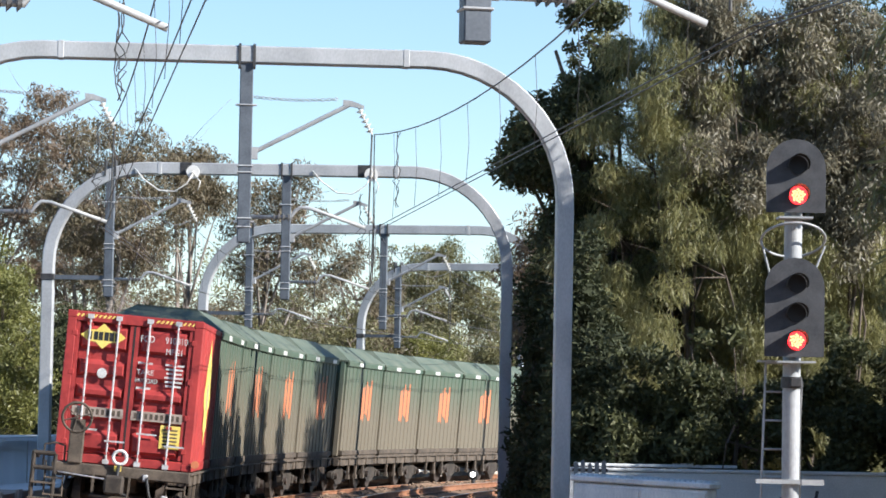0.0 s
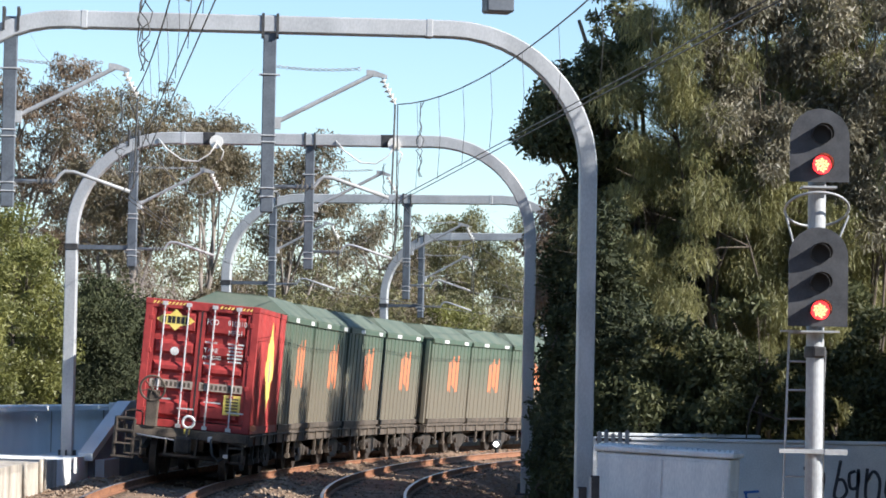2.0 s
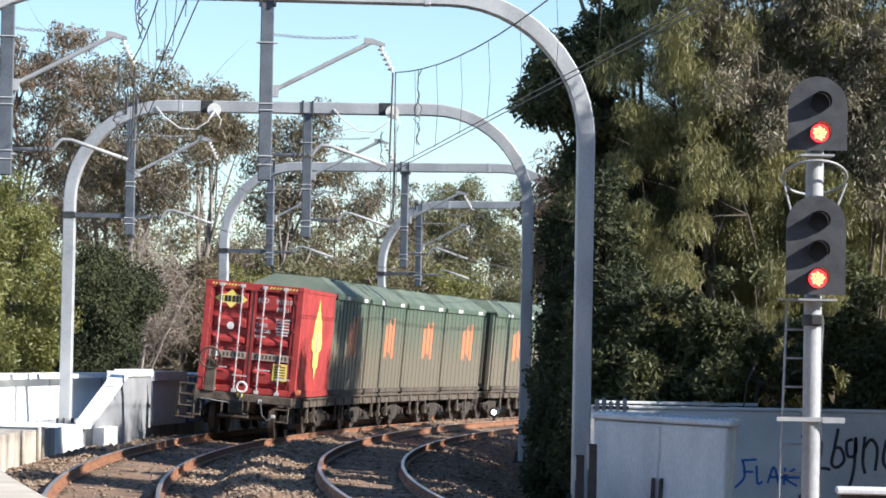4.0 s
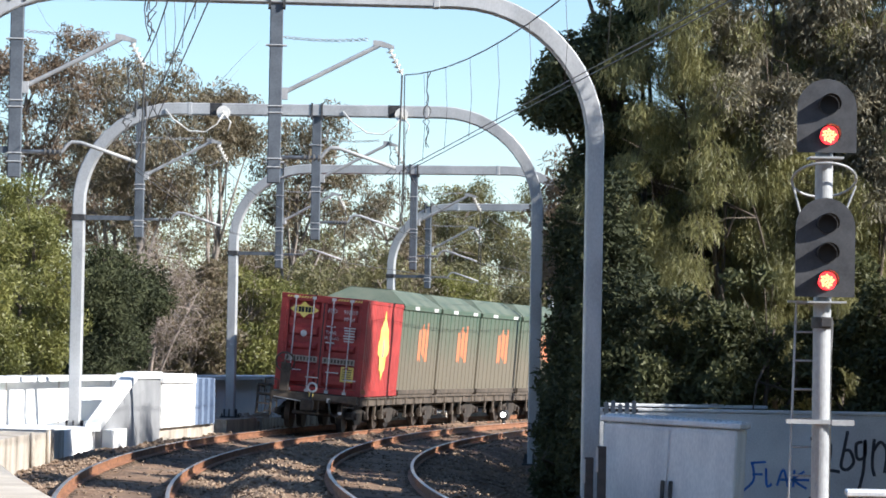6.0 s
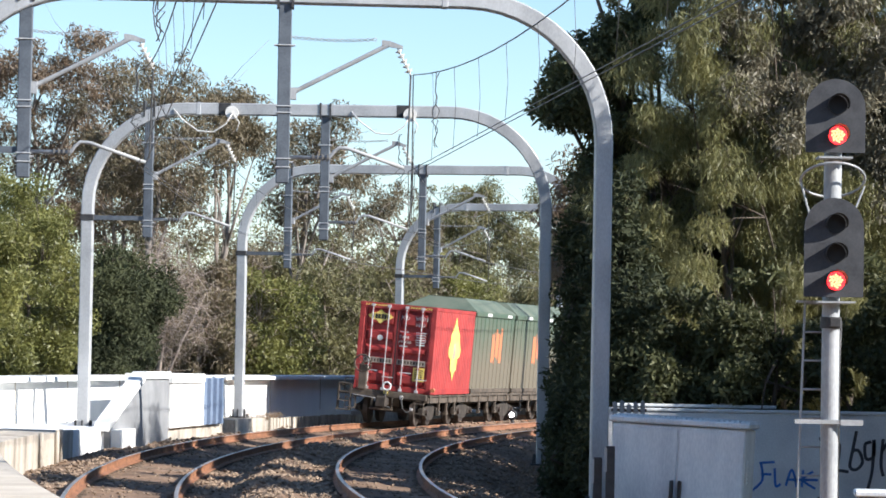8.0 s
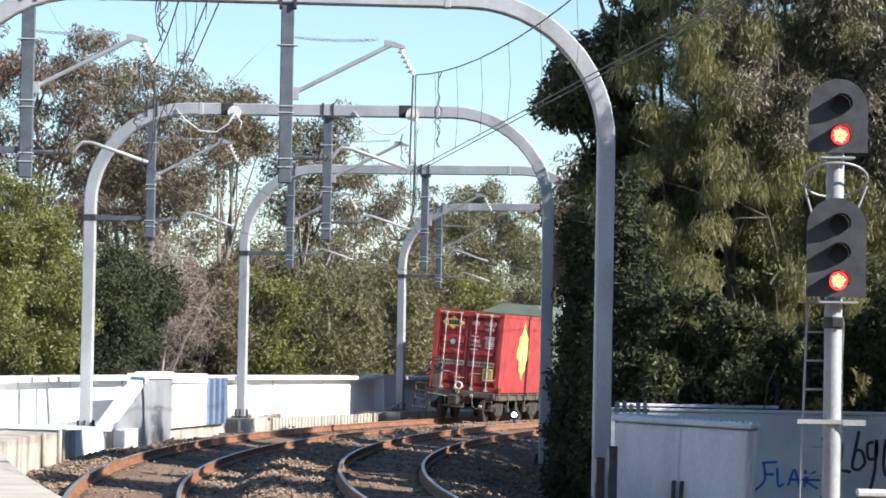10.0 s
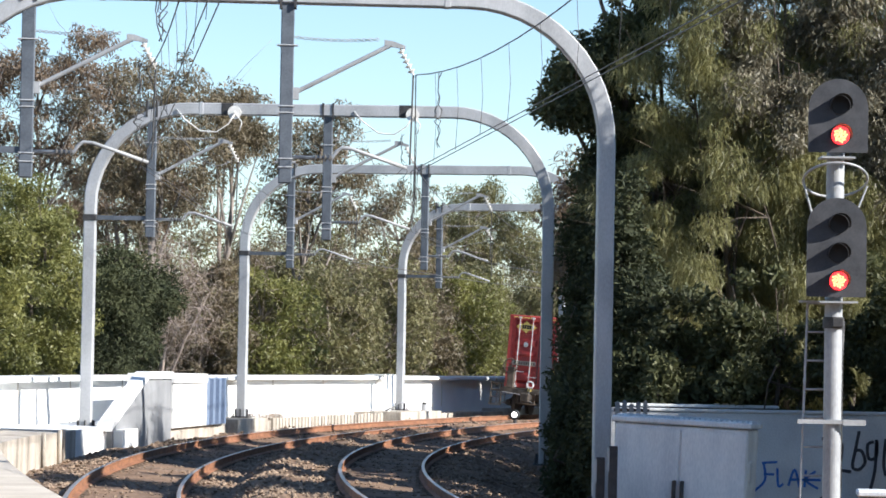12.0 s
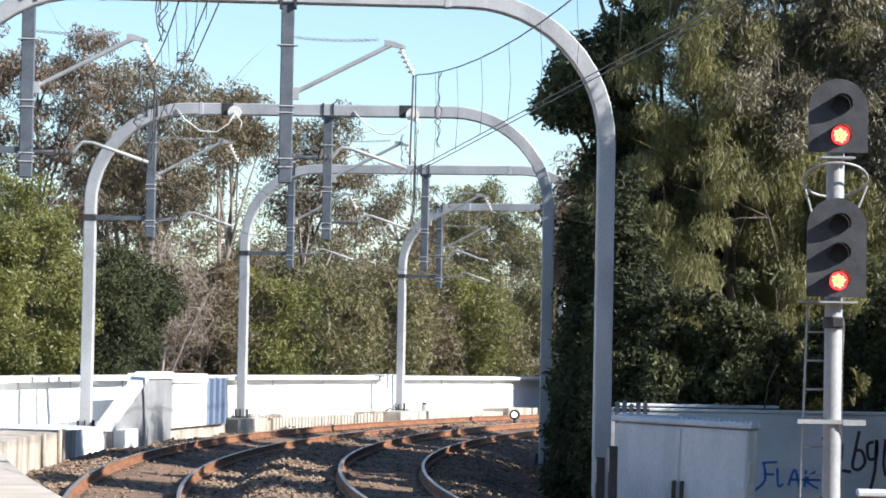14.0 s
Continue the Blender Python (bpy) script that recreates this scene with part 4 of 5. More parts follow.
def make_green_container():
    c = thing("green_container", "dusty green waste container with a hipped lid and orange emblem", "container", group="green containers of the train")
    hw = CW / 2
    part("body", boxes(((0, CL / 2, CH / 2), (CW - 0.08, CL - 0.30, CH - 0.04)), bevel=0.01), M_GREEN, c)
    for x in (-hw + 0.17, hw - 0.17):
        for y in (0.08, CL - 0.08):
            part("corner_post", boxes(((x, y, CH / 2), (0.14, 0.14, CH)), bevel=0.012), M_GREEN, c)
    for sx in (-1, 1):
        part("top_rail", boxes(((sx * (hw - 0.045), CL / 2, CH - 0.07), (0.11, CL - 0.28, 0.14)), bevel=0.01), M_GREEN, c)
        part("bottom_rail", boxes(((sx * (hw - 0.045), CL / 2, 0.10), (0.12, CL - 0.28, 0.12)), ((sx * (hw - 0.07), CL / 2, 0.0), (0.10, CL - 0.5, 0.10))), M_FRAME, c, "dusty bottom rail")
        bm = bmesh.new()
        for i in range(10):
            y = 0.42 + i * (CL - 0.84) / 9
            prism(bm, [(-0.032, 0.0), (0.032, 0.0), (0.022, 0.024), (-0.022, 0.024)], CH - 0.32,
                  pose(sx * (hw - 0.042), y, 0.17, 0, 0, 0) @ Matrix(((0, 0, sx, 0), (1, 0, 0, 0), (0, 1, 0, 0), (0, 0, 0, 1))))
        part("side_rib", bm, M_GREEN, c)
        for y in (CL * 0.33, CL * 0.84):
            part("white_tag", boxes(((sx * (hw + 0.013), y, CH - 0.065), (0.006, 0.66, 0.10))), M_LETTER, c, "white reflective tag")
        # faded orange emblem: ragged block of strips
        rng = random.Random(3 + sx)
        low, top = [], []
        for i in range(8):
            y, lo_, hi_ = -0.2 + i * 0.19, 1.14 + rng.uniform(-0.16, 0.12), 2.12 + rng.uniform(-0.16, 0.12)
            low += [(y, lo_), (y + 0.19, lo_)]
            top += [(y, hi_), (y + 0.19, hi_)]
        bm = prism(bmesh.new(), low + top[::-1], 0.008, pose(sx * (hw - 0.033), CL / 2, 0, 0, 0, 90))
        part("orange_emblem", bm, M_ORANGE, c, "faded ragged orange emblem")
    # hipped lid
    bm = bmesh.new()
    e = [(-hw, 0, CH), (hw, 0, CH), (hw, CL, CH), (-hw, CL, CH)]
    u = [(-0.62, 0.75, CH + 0.42), (0.62, 0.75, CH + 0.42), (0.62, CL - 0.75, CH + 0.42), (-0.62, CL - 0.75, CH + 0.42)]
    lo = [bm.verts.new((x, y, z - 0.02)) for x, y, z in e]
    ve, vu = [bm.verts.new((x, y, z + 0.03)) for x, y, z in e], [bm.verts.new(q) for q in u]
    for k in range(4):
        bm.faces.new((ve[k], ve[(k + 1) % 4], vu[(k + 1) % 4], vu[k]))
        bm.faces.new((lo[k], lo[(k + 1) % 4], ve[(k + 1) % 4], ve[k]))
    bm.faces.new(vu)
    bm.faces.new(lo[::-1])
    bmesh.ops.recalc_face_normals(bm, faces=bm.faces[:])
    lid = part("lid", bm, M_GREENLID, c, "green hipped lid")
    for i in range(5):
        part("lid_seam", boxes(((0, 0.75 + i * (CL - 1.5) / 4, CH + 0.425), (1.24, 0.05, 0.02))), M_GREENLID, lid)
    # end frame with dark recess
    for y in (0.0, CL):
        part("end_rib", boxes(*[((x, y + (0.012 if y == 0 else -0.012), CH / 2), (0.12, 0.05, CH - 0.4)) for x in (-0.8, -0.4, 0, 0.4, 0.8)]), M_GREEN, c)
    return c


def make_platform_wagon(rear):
    w = thing("wagon", "dusty brown container wagon with low steel frame", "wagon", group="wagons of the train")
    L = PITCH - 0.06
    part("centre_sill", boxes(((0, L / 2, -0.25), (0.6, L, 0.42)), bevel=0.02), M_FRAME, w)
    for x in (-1.12, 1.12):
        part("side_sill", boxes(((x, L / 2, -0.16), (0.14, L, 0.22)), ((x, L / 2, -0.05), (0.26, L, 0.03))), M_FRAME, w)
        for i in range(5):
            part("twistlock_bracket", boxes(((x * 1.05, 0.25 + i * (L - 0.5) / 4, -0.14), (0.10, 0.22, 0.24)), bevel=0.01), M_FRAME, w)
        for y in (1.9, 3.1, 4.3):
            part("hanging_bracket", boxes(((x * 1.02, y, -0.42), (0.05, 0.14, 0.36)), ((x * 1.02, y, -0.62), (0.10, 0.22, 0.10))), M_FRAME, w)
    for y in (0.12, L / 2, L - 0.12):
        part("cross_bearer", boxes(((0, y, -0.16), (2.3, 0.2, 0.2))), M_FRAME, w)
    part("brake_reservoir", rods(0.17, ((-0.75, 2.2, -0.45), (-0.75, 3.4, -0.45)), n=16), M_BOGIE, w)
    part("brake_rod", rods(0.022, ((0.5, 0.4, -0.55), (0.5, L - 0.4, -0.55)), ((-0.55, 0.4, -0.62), (-0.55, L - 0.4, -0.62))), M_BOGIE, w)
    if rear:
        part("end_sill", boxes(((0.05, -0.62, -0.10), (2.45, 0.14, 0.20)), ((0, -0.3, -0.12), (1.9, 0.6, 0.10)), bevel=0.02), M_FRAME, w, "dusty end beam")
        part("coupler", boxes(((0, -0.95, -0.32), (0.22, 0.6, 0.22)), ((0, -1.22, -0.32), (0.34, 0.22, 0.34)), bevel=0.04), M_BOGIE, w, "automatic coupler")
        hw = part("hand_wheel", ring(bmesh.new(), (-0.80, -0.75, 0.80), (0, 1, 0.1), 0.26, 0.024, 30, 6), M_FRAME, w, "grey hand-brake wheel")
        part("spoke", rods(0.011, *[((-0.80, -0.75, 0.80), (-0.80 + 0.24 * math.cos(a), -0.75, 0.80 + 0.24 * math.sin(a))) for a in (0.3, 1.35, 2.4, 3.45, 4.5, 5.5)]), M_FRAME, hw)
        part("brake_stand", boxes(((-0.78, -0.66, 0.38), (0.26, 0.14, 0.78)), bevel=0.02), M_FRAME, w, "brown brake stand")
        hr = part("hose_ring", ring(bmesh.new(), (0.02, -0.74, 0.16), (0, 1, 0), 0.12, 0.03, 24, 8), M_LETTER, w, "white hose ring")
        part("hose", tube(bmesh.new(), [(0.02, -0.74, 0.03), (0.0, -0.82, -0.2), (0.05, -0.9, -0.45), (0.2, -0.85, -0.5)], 0.03, 8), M_BLACK, w)
        part("hose_clip", boxes(((0.0, -0.73, -0.04), (0.12, 0.05, 0.10))), M_YELLOW, w)
        for x in (-1.28, 1.2):
            st = part("step_frame", rods(0.018, ((x, -0.62, 0.0), (x, -0.62, -0.62)), ((x + 0.32 * (1 if x < 0 else -1), -0.62, 0.0), (x + 0.32 * (1 if x < 0 else -1), -0.62, -0.62))), M_FRAME, w, "hanging step")
            for z in (-0.3, -0.6):
                part("step", boxes(((x + 0.16 * (1 if x < 0 else -1), -0.62, z), (0.34, 0.16, 0.03))), M_FRAME, st)
        for x in (-1.33,):
            part("grab_iron", tube(bmesh.new(), [(x, -0.62, -0.1), (x, -0.62, 0.28), (x + 0.2, -0.62, 0.32), (x + 0.36, -0.62, 0.28), (x + 0.36, -0.62, 0.0)], 0.02, 6), M_FRAME, w)
        frame_ = part("end_platform_frame", rods(0.04, ((-1.5, -0.66, 0.12), (-1.5, -0.66, -0.68)), ((-1.12, -0.66, 0.12), (-1.12, -0.66, -0.68)), ((-1.5, -0.66, 0.12), (-1.12, -0.66, 0.12)), ((-1.5, -0.66, -0.14), (-1.12, -0.66, -0.14)), ((-1.5, -0.66, 0.12), (-1.5, 0.0, 0.05))), M_BOGIE, w, "dusty shunter's step frame")
        part("tread", boxes(((-1.31, -0.66, -0.68), (0.46, 0.22, 0.035)), ((-1.31, -0.66, -0.40), (0.40, 0.18, 0.03))), M_FRAME, frame_)
        part("air_hose", tube(bmesh.new(), [(0.52, -0.70, -0.12), (0.54, -0.84, -0.22), (0.60, -0.90, -0.48), (0.74, -0.88, -0.60), (0.86, -0.84, -0.50)], 0.026, 8), M_BLACK, w)
        part("hose_coupling", boxes(((0.87, -0.84, -0.48), (0.10, 0.07, 0.08)), bevel=0.01), M_BAR, w, "pale metal hose coupling")
        part("hose_valve", boxes(((0.50, -0.72, -0.16), (0.09, 0.10, 0.12)), bevel=0.01), M_BAR, w)
        part("uncoupling_lever", tube(bmesh.new(), [(-1.05, -0.74, -0.18), (-0.5, -0.76, -0.22), (-0.2, -0.86, -0.24), (0.0, -0.95, -0.2)], 0.014, 6), M_BAR, w)
        part("footboard", boxes(((-0.1, -0.78, -0.55), (0.7, 0.26, 0.04)), ((-0.42, -0.7, -0.36), (0.04, 0.04, 0.4)), ((0.22, -0.7, -0.36), (0.04, 0.04, 0.4))), M_FRAME, w, "dusty footboard")
        part("end_lamp", rod(bmesh.new(), (1.3, 0.1, 0.14), (1.3, 0.0, 0.14), 0.07, 14), M_ORANGE, w, "orange tail marker")
    return w


def make_bogie():
    b = thing("bogie", "three-piece freight bogie under the wagon, darkened for its shade", "bogie", group="bogies of the train")
    for x in (-0.98, 0.98):
        out = [(-1.2, 0.42), (-1.2, 0.56), (-0.7, 0.62), (-0.35, 0.72), (0.35, 0.72), (0.7, 0.62), (1.2, 0.56), (1.2, 0.42), (0.75, 0.38), (0.4, 0.22), (-0.4, 0.22), (-0.75, 0.38)]
        f = part("side_frame", prism(bmesh.new(), out, 0.12, pose(x + 0.06, 0, 0, 0, 0, 90)), M_BOGIE, b)
        bm = bmesh.new()
        for y in (-0.16, 0.0, 0.16):
            ring(bm, (x, y, 0.34), (0, 0, 1), 0.05, 0.018, 12, 5)
            rod(bm, (x, y, 0.26), (x, y, 0.56), 0.055, 10)
        part("spring", bm, M_BOGIE, f)
        for y in (-0.9, 0.9):
            part("axle_box", boxes(((x, y, 0.46), (0.22, 0.26, 0.24)), bevel=0.03), M_BOGIE, f)
            part("bearing_cap", rods(0.09, ((x * 1.1, y, 0.46), (x * 1.19, y, 0.46)), n=14), M_WHEEL, f)
    part("bolster", boxes(((0, 0, 0.55), (1.9, 0.36, 0.24)), bevel=0.03), M_BOGIE, b)
    for y in (-0.9, 0.9):
        bm = bmesh.new()
        rod(bm, (-1.05, 0, 0), (1.05, 0, 0), 0.07, 12)
        for x in (-0.755, 0.755):
            k = 1 if x > 0 else -1
            rod(bm, (x - 0.055, 0, 0), (x + 0.055, 0, 0), 0.455, 32)
            rod(bm, (x - k * 0.09, 0, 0), (x - k * 0.055, 0, 0), 0.48, 32)
            rod(bm, (x - 0.08, 0, 0), (x + 0.085, 0, 0), 0.12, 16)
            for i in range(6):
                a = i * math.tau / 6
                box(bm, (x + k * 0.058, 0.27 * math.cos(a), 0.27 * math.sin(a)), (0.012, 0.09, 0.09))
        ws = part("wheelset", bm, M_WHEEL, b)
        ws.matrix_basis = pose(0, y, 0.46)
        part("brake_block", boxes(((-0.755, y * 0.45, 0.45), (0.09, 0.06, 0.3)), ((0.755, y * 0.45, 0.45), (0.09, 0.06, 0.3))), M_BOGIE, b)
    return b


SPEED, START = 5.115, -3.95
TRAIN = []


def make_train():
    red, green = make_red_container(), make_green_container()
    first, other = make_platform_wagon(True), make_platform_wagon(False)
    bogie = make_bogie()
    for i in range(GREENS + 1):
        d = offset(i)
        box_ = red if i == 0 else green if i == 1 else copy_thing(green, Matrix())
        TRAIN.append((box_, d, DECK, CL, False))
        TRAIN.append((first if i == 0 else other if i == 1 else copy_thing(other, Matrix()), d - 0.05, DECK, PITCH, False))
    spots = [1.15]
    for i in range(1, GREENS + 1):
        if i in (5, 10):
            spots += [offset(i - 1) + CL - 1.1, offset(i) + 1.1]
        else:
            spots.append(offset(i) - 0.08)
    for i, d in enumerate(spots):
        TRAIN.append((bogie if i == 0 else copy_thing(bogie, Matrix()), d, 0.0, 0.0, True))


def motions():
    times = [i * 0.5 for i in range(29)]
    fine = [i * 0.125 for i in range(113)]
    for ob, d, z, length, is_bogie in TRAIN:
        rows = []
        for t in times:
            s = START + SPEED * t + d
            a = on(s, 0.0)
            if length:
                p, q = at(s, 0.0), at(s + length, 0.0)
                a = Matrix.Translation(p) @ pose(0, 0, 0, 0, 0, -math.degrees(math.atan2(q.x - p.x, q.y - p.y)))
            lean = 0.076 if length else CANT
            rows.append((t, a @ pose(0, 0, 0, 0, math.degrees(lean), 0) @ Matrix.Translation((0, 0, z))))
        walk(ob, rows)
        if is_bogie and d < 40:
            for ws in [c for c in ob.children if c.name.startswith("wheelset")]:
                y = ws.location.y
                walk(ws, [(t, pose(0, y, 0.46, -math.degrees(SPEED * t / 0.46) % 360.0, 0, 0)) for t in fine])


# ---------------------------------------------------------------- trees and scrub


def leaf_cloud(rng, centres, radii, per, size, width, droop=0.0, flat=0.0):
    """Corners of small leaves strewn round the clump centres. droop: how far they hang straight down."""
    out = []
    for c, r in zip(centres, radii):
        n = int(per * (r / np.mean(radii)) ** 2)
        d = rng.normal(size=(n, 3))
        d /= np.linalg.norm(d, axis=1)[:, None] + 1e-9
        rad = r * rng.uniform(0.15, 1.0, (n, 1)) ** 0.6
        p = np.asarray(c) + d * rad * np.array([1, 1, 1 - flat])
        ax = rng.normal(size=(n, 3)) + d * 0.6
        ax[:, 2] -= droop * 2.2
        ax /= np.linalg.norm(ax, axis=1)[:, None] + 1e-9
        w = np.cross(ax, rng.normal(size=(n, 3)))
        w /= np.linalg.norm(w, axis=1)[:, None] + 1e-9
        L = size * rng.uniform(0.6, 1.35, (n, 1))
        W = width * rng.uniform(0.6, 1.3, (n, 1))
        a, b = p - ax * L / 2, p + ax * L / 2
        m = p - ax * L * 0.05
        out.append(np.stack([a, m + w * W / 2, b, m - w * W / 2], axis=1).reshape(-1, 3))
    return np.concatenate(out)


def make_tree(name, label, category, base, height, crown, clumps, per, clump_r, leaf, leaf_mat, bark, seed, droop=0.0, limbs=5, trunk_r=0.16, group="", shell_=0.35, flat=0.15, bare=0, masses=0, lobes=None):
    """base: foot (x, y, z). crown: centre (x, y, z) and half sizes (x, y, z). Limbs run from the trunk to clumps of leaves strewn in the crown.
    masses: the clumps gather in that many hanging masses with gaps between. lobes: the crown's own rounded parts, each a centre and half sizes."""
    rng = np.random.default_rng(seed)
    t = thing(name, label, category, group=group)
    c, h = np.array(crown[:3]), np.array(crown[3:])
    pts, rad = [], []
    def strewn(c_, h_):
        d = rng.normal(size=3)
        d /= np.linalg.norm(d)
        k = shell_ + (1 - shell_) * rng.uniform() ** 0.5
        return c_ + d * h_ * k * rng.uniform(0.8, 1.1)

    hubs = [strewn(c, h) for _ in range(masses)]
    reach = [rng.uniform(0.6, 1.4) for _ in range(masses)]
    while len(pts) < clumps:
        if lobes:
            lobe = lobes[int(rng.integers(len(lobes)))]
            q = strewn(np.array(lobe[:3]), np.array(lobe[3:]))
        elif masses and rng.uniform() < 0.72:
            i = int(rng.integers(masses))
            q = hubs[i] + rng.normal(size=3) * np.array((0.22, 0.20, 0.38)) * reach[i]
        else:
            q = strewn(c, h)
        if q[2] < base[2] + 0.1:
            continue
        pts.append(q)
        rad.append(clump_r * rng.uniform(0.55, 1.45))
    bm = bmesh.new()
    foot, top = Vector(base), Vector(c + np.array([0, 0, h[2] * 0.5]))
    spine = []
    for i in range(8):
        u = i / 7
        spine.append(foot.lerp(top, u) + Vector((rng.normal() * 0.12, rng.normal() * 0.12, 0)) * (height * 0.12) * (0.2 + u))
    tube(bm, spine, [trunk_r * (1.15 - 0.95 * i / 7) for i in range(8)], 8)
    heads = []
    for i in range(limbs):
        u = 0.35 + 0.6 * i / max(1, limbs - 1)
        a = foot.lerp(top, u)
        k = spine[min(7, int(u * 7))]
        tgt = Vector(pts[int(rng.integers(len(pts)))])
        mid = k.lerp(tgt, 0.5) + Vector((rng.normal() * 0.3, rng.normal() * 0.3, 0.35))
        tube(bm, [k, k.lerp(mid, 0.5), mid, mid.lerp(tgt, 0.6), tgt], [trunk_r * f * (1.1 - 0.6 * u) for f in (0.6, 0.5, 0.38, 0.26, 0.12)], 6)
        heads += [k, mid, mid.lerp(tgt, 0.6), tgt]
    for q in pts:
        v = Vector(q)
        near = min(heads, key=lambda w: (w - v).length + 0.6 * max(0.0, w.z - v.z))
        if (near - v).length > 0.15:
            mid = near.lerp(v, 0.55) + Vector((0, 0, 0.12))
            tube(bm, [near, mid, v], [trunk_r * 0.17, trunk_r * 0.11, trunk_r * 0.05], 5)
        for _ in range(bare):
            tip = v + Vector(rng.normal(size=3)) * clump_r * 1.1
            tube(bm, [v, v.lerp(tip, 0.5) + Vector(rng.normal(size=3)) * 0.08, tip], [trunk_r * 0.08, trunk_r * 0.06, trunk_r * 0.03], 4)
    part("trunk", bm, bark, t)
    if per:
        me = quads("crown", leaf_cloud(rng, pts, rad, per, leaf[0], leaf[1], droop, flat), leaf_mat)
        o = new("crown", me)
        o.parent = t
    return t


def make_trees():
    oak = "dense olive she-oak with drooping needle foliage, in view or unseen and casting shade"
    # right of the line, between the first two portals
    specs = [((5.65, 57.86, -1.0), (4.93, 57.1, 5.1, 1.81, 0.85, 4.75)), ((7.8, 58.65, -1.0), (7.3, 57.9, 5.3, 1.69, 0.9, 5.0)), ((9.49, 59.44, -1.0), (9.27, 59.21, 5.18, 1.69, 0.9, 4.97)), ((11.53, 60.57, -1.0), (11.19, 60.57, 4.96, 1.81, 0.96, 4.75)), ((7.01, 62.38, -1.0), (6.55, 62.38, 4.2, 2.49, 1.47, 3.8))]
    for i, (b, c) in enumerate(specs):
        make_tree("sheoak_tree", oak, "tree", b, 9.0, c, 200, 520, 0.42, (0.19, 0.016), L_OAK, M_BARKDARK, 20 + i, droop=0.85, limbs=8, trunk_r=0.09, group="she-oaks beside the line", shell_=0.45, bare=1, masses=26)
    for i, (b, c) in enumerate((((6.55, 58.08, -1.0), (6.21, 57.18, 7.9, 1.58, 0.56, 2.37)), ((8.59, 58.19, -1.0), (8.14, 57.29, 7.44, 1.24, 0.56, 2.82)))):
        make_tree("trackside_gum", "grey-brown leaved gum with pale limbs among the she-oaks", "tree", b, 9.0, c, 110, 250, 0.38, (0.15, 0.034), L_SILVER, M_BARKDARK, 140 + i, droop=0.6, limbs=9, trunk_r=0.06, group="gums beside the line", shell_=0.4, bare=1, masses=14)
    # dark broad-leaved trees filling the depth behind them
    for i, (x, y, zc, rx, rz) in enumerate(((4.63, 60.57, 3.9, 1.36, 3.7), (6.78, 60.91, 4.6, 1.58, 4.3), (9.04, 61.47, 5.3, 1.58, 4.97), (10.85, 62.6, 4.96, 1.69, 4.52), (5.54, 65.09, 3.9, 1.69, 3.6), (8.14, 65.99, 4.2, 1.92, 4.0))):
        make_tree("evergreen_tree", "dark evergreen tree standing behind the she-oaks", "tree", (x, y, -1.0), 9.0, (x, y, zc, rx, 0.9, rz), 120, 250, 0.52, (0.16, 0.06), L_DEEP, M_BARKDARK, 170 + i, droop=0.3, limbs=6, trunk_r=0.09, group="evergreens behind the she-oaks", shell_=0.15)
    # broad-leaved crown reaching over the line
    make_tree("overhanging_tree", "dark green broad-leaved tree leaning out towards the line", "tree", (4.75, 59.2, -1.0), 9.0, (3.1, 58.2, 7.6, 1.4, 1.0, 2.7), 130, 310, 0.33, (0.13, 0.05), L_DEEP, M_BARKDARK, 31, droop=0.3, limbs=7, shell_=0.3,
              lobes=((2.66, 58.08, 7.39, 0.66, 0.68, 0.56), (2.43, 58.19, 6.71, 0.54, 0.68, 0.47), (3.11, 58.19, 6.54, 0.68, 0.79, 0.79), (3.5, 58.19, 9.14, 0.79, 0.79, 1.36), (3.33, 58.19, 7.9, 0.68, 0.79, 0.79), (3.28, 58.31, 5.3, 0.7, 0.79, 0.9)))
    make_tree("sapling", "thin brown-leaved sapling beside the portal post", "tree", (3.4, 71.0, -1.0), 7.0, (3.1, 71.0, 4.9, 0.75, 0.8, 2.0), 40, 150, 0.4, (0.17, 0.04), L_GUMRED, M_BARK, 32, droop=0.4, limbs=5, trunk_r=0.07)
    # past y 52 shade is in the leaf colour; last two are hidden shade casters
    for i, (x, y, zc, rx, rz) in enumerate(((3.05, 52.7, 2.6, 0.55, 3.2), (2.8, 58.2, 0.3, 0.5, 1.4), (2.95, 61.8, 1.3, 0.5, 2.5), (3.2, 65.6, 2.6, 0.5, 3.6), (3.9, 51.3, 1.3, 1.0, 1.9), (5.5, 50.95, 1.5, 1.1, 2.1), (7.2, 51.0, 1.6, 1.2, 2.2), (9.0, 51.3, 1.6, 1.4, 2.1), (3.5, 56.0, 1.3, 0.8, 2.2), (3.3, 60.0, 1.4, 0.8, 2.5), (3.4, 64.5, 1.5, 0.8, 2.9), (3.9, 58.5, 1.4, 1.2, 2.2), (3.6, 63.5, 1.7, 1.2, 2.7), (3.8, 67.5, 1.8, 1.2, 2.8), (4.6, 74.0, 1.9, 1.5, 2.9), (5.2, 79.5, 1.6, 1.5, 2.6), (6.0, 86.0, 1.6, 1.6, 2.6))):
        make_tree("shrub", "dark glossy green shrub behind the trackside wall, mostly with shade darkened into its leaves", "shrub", (x, y, -1.0), 3.0, (x, y, zc, rx, 1.3 if y > 52 else 0.5, rz), 62 if y > 52 else 45, 380, 0.42 if y > 52 else 0.32, (0.14, 0.05), L_SHADED if y > 52 else L_DEEP, M_BARKDARK, 40 + i, limbs=4, trunk_r=0.08, group="shrubs beside the line", shell_=0.2)
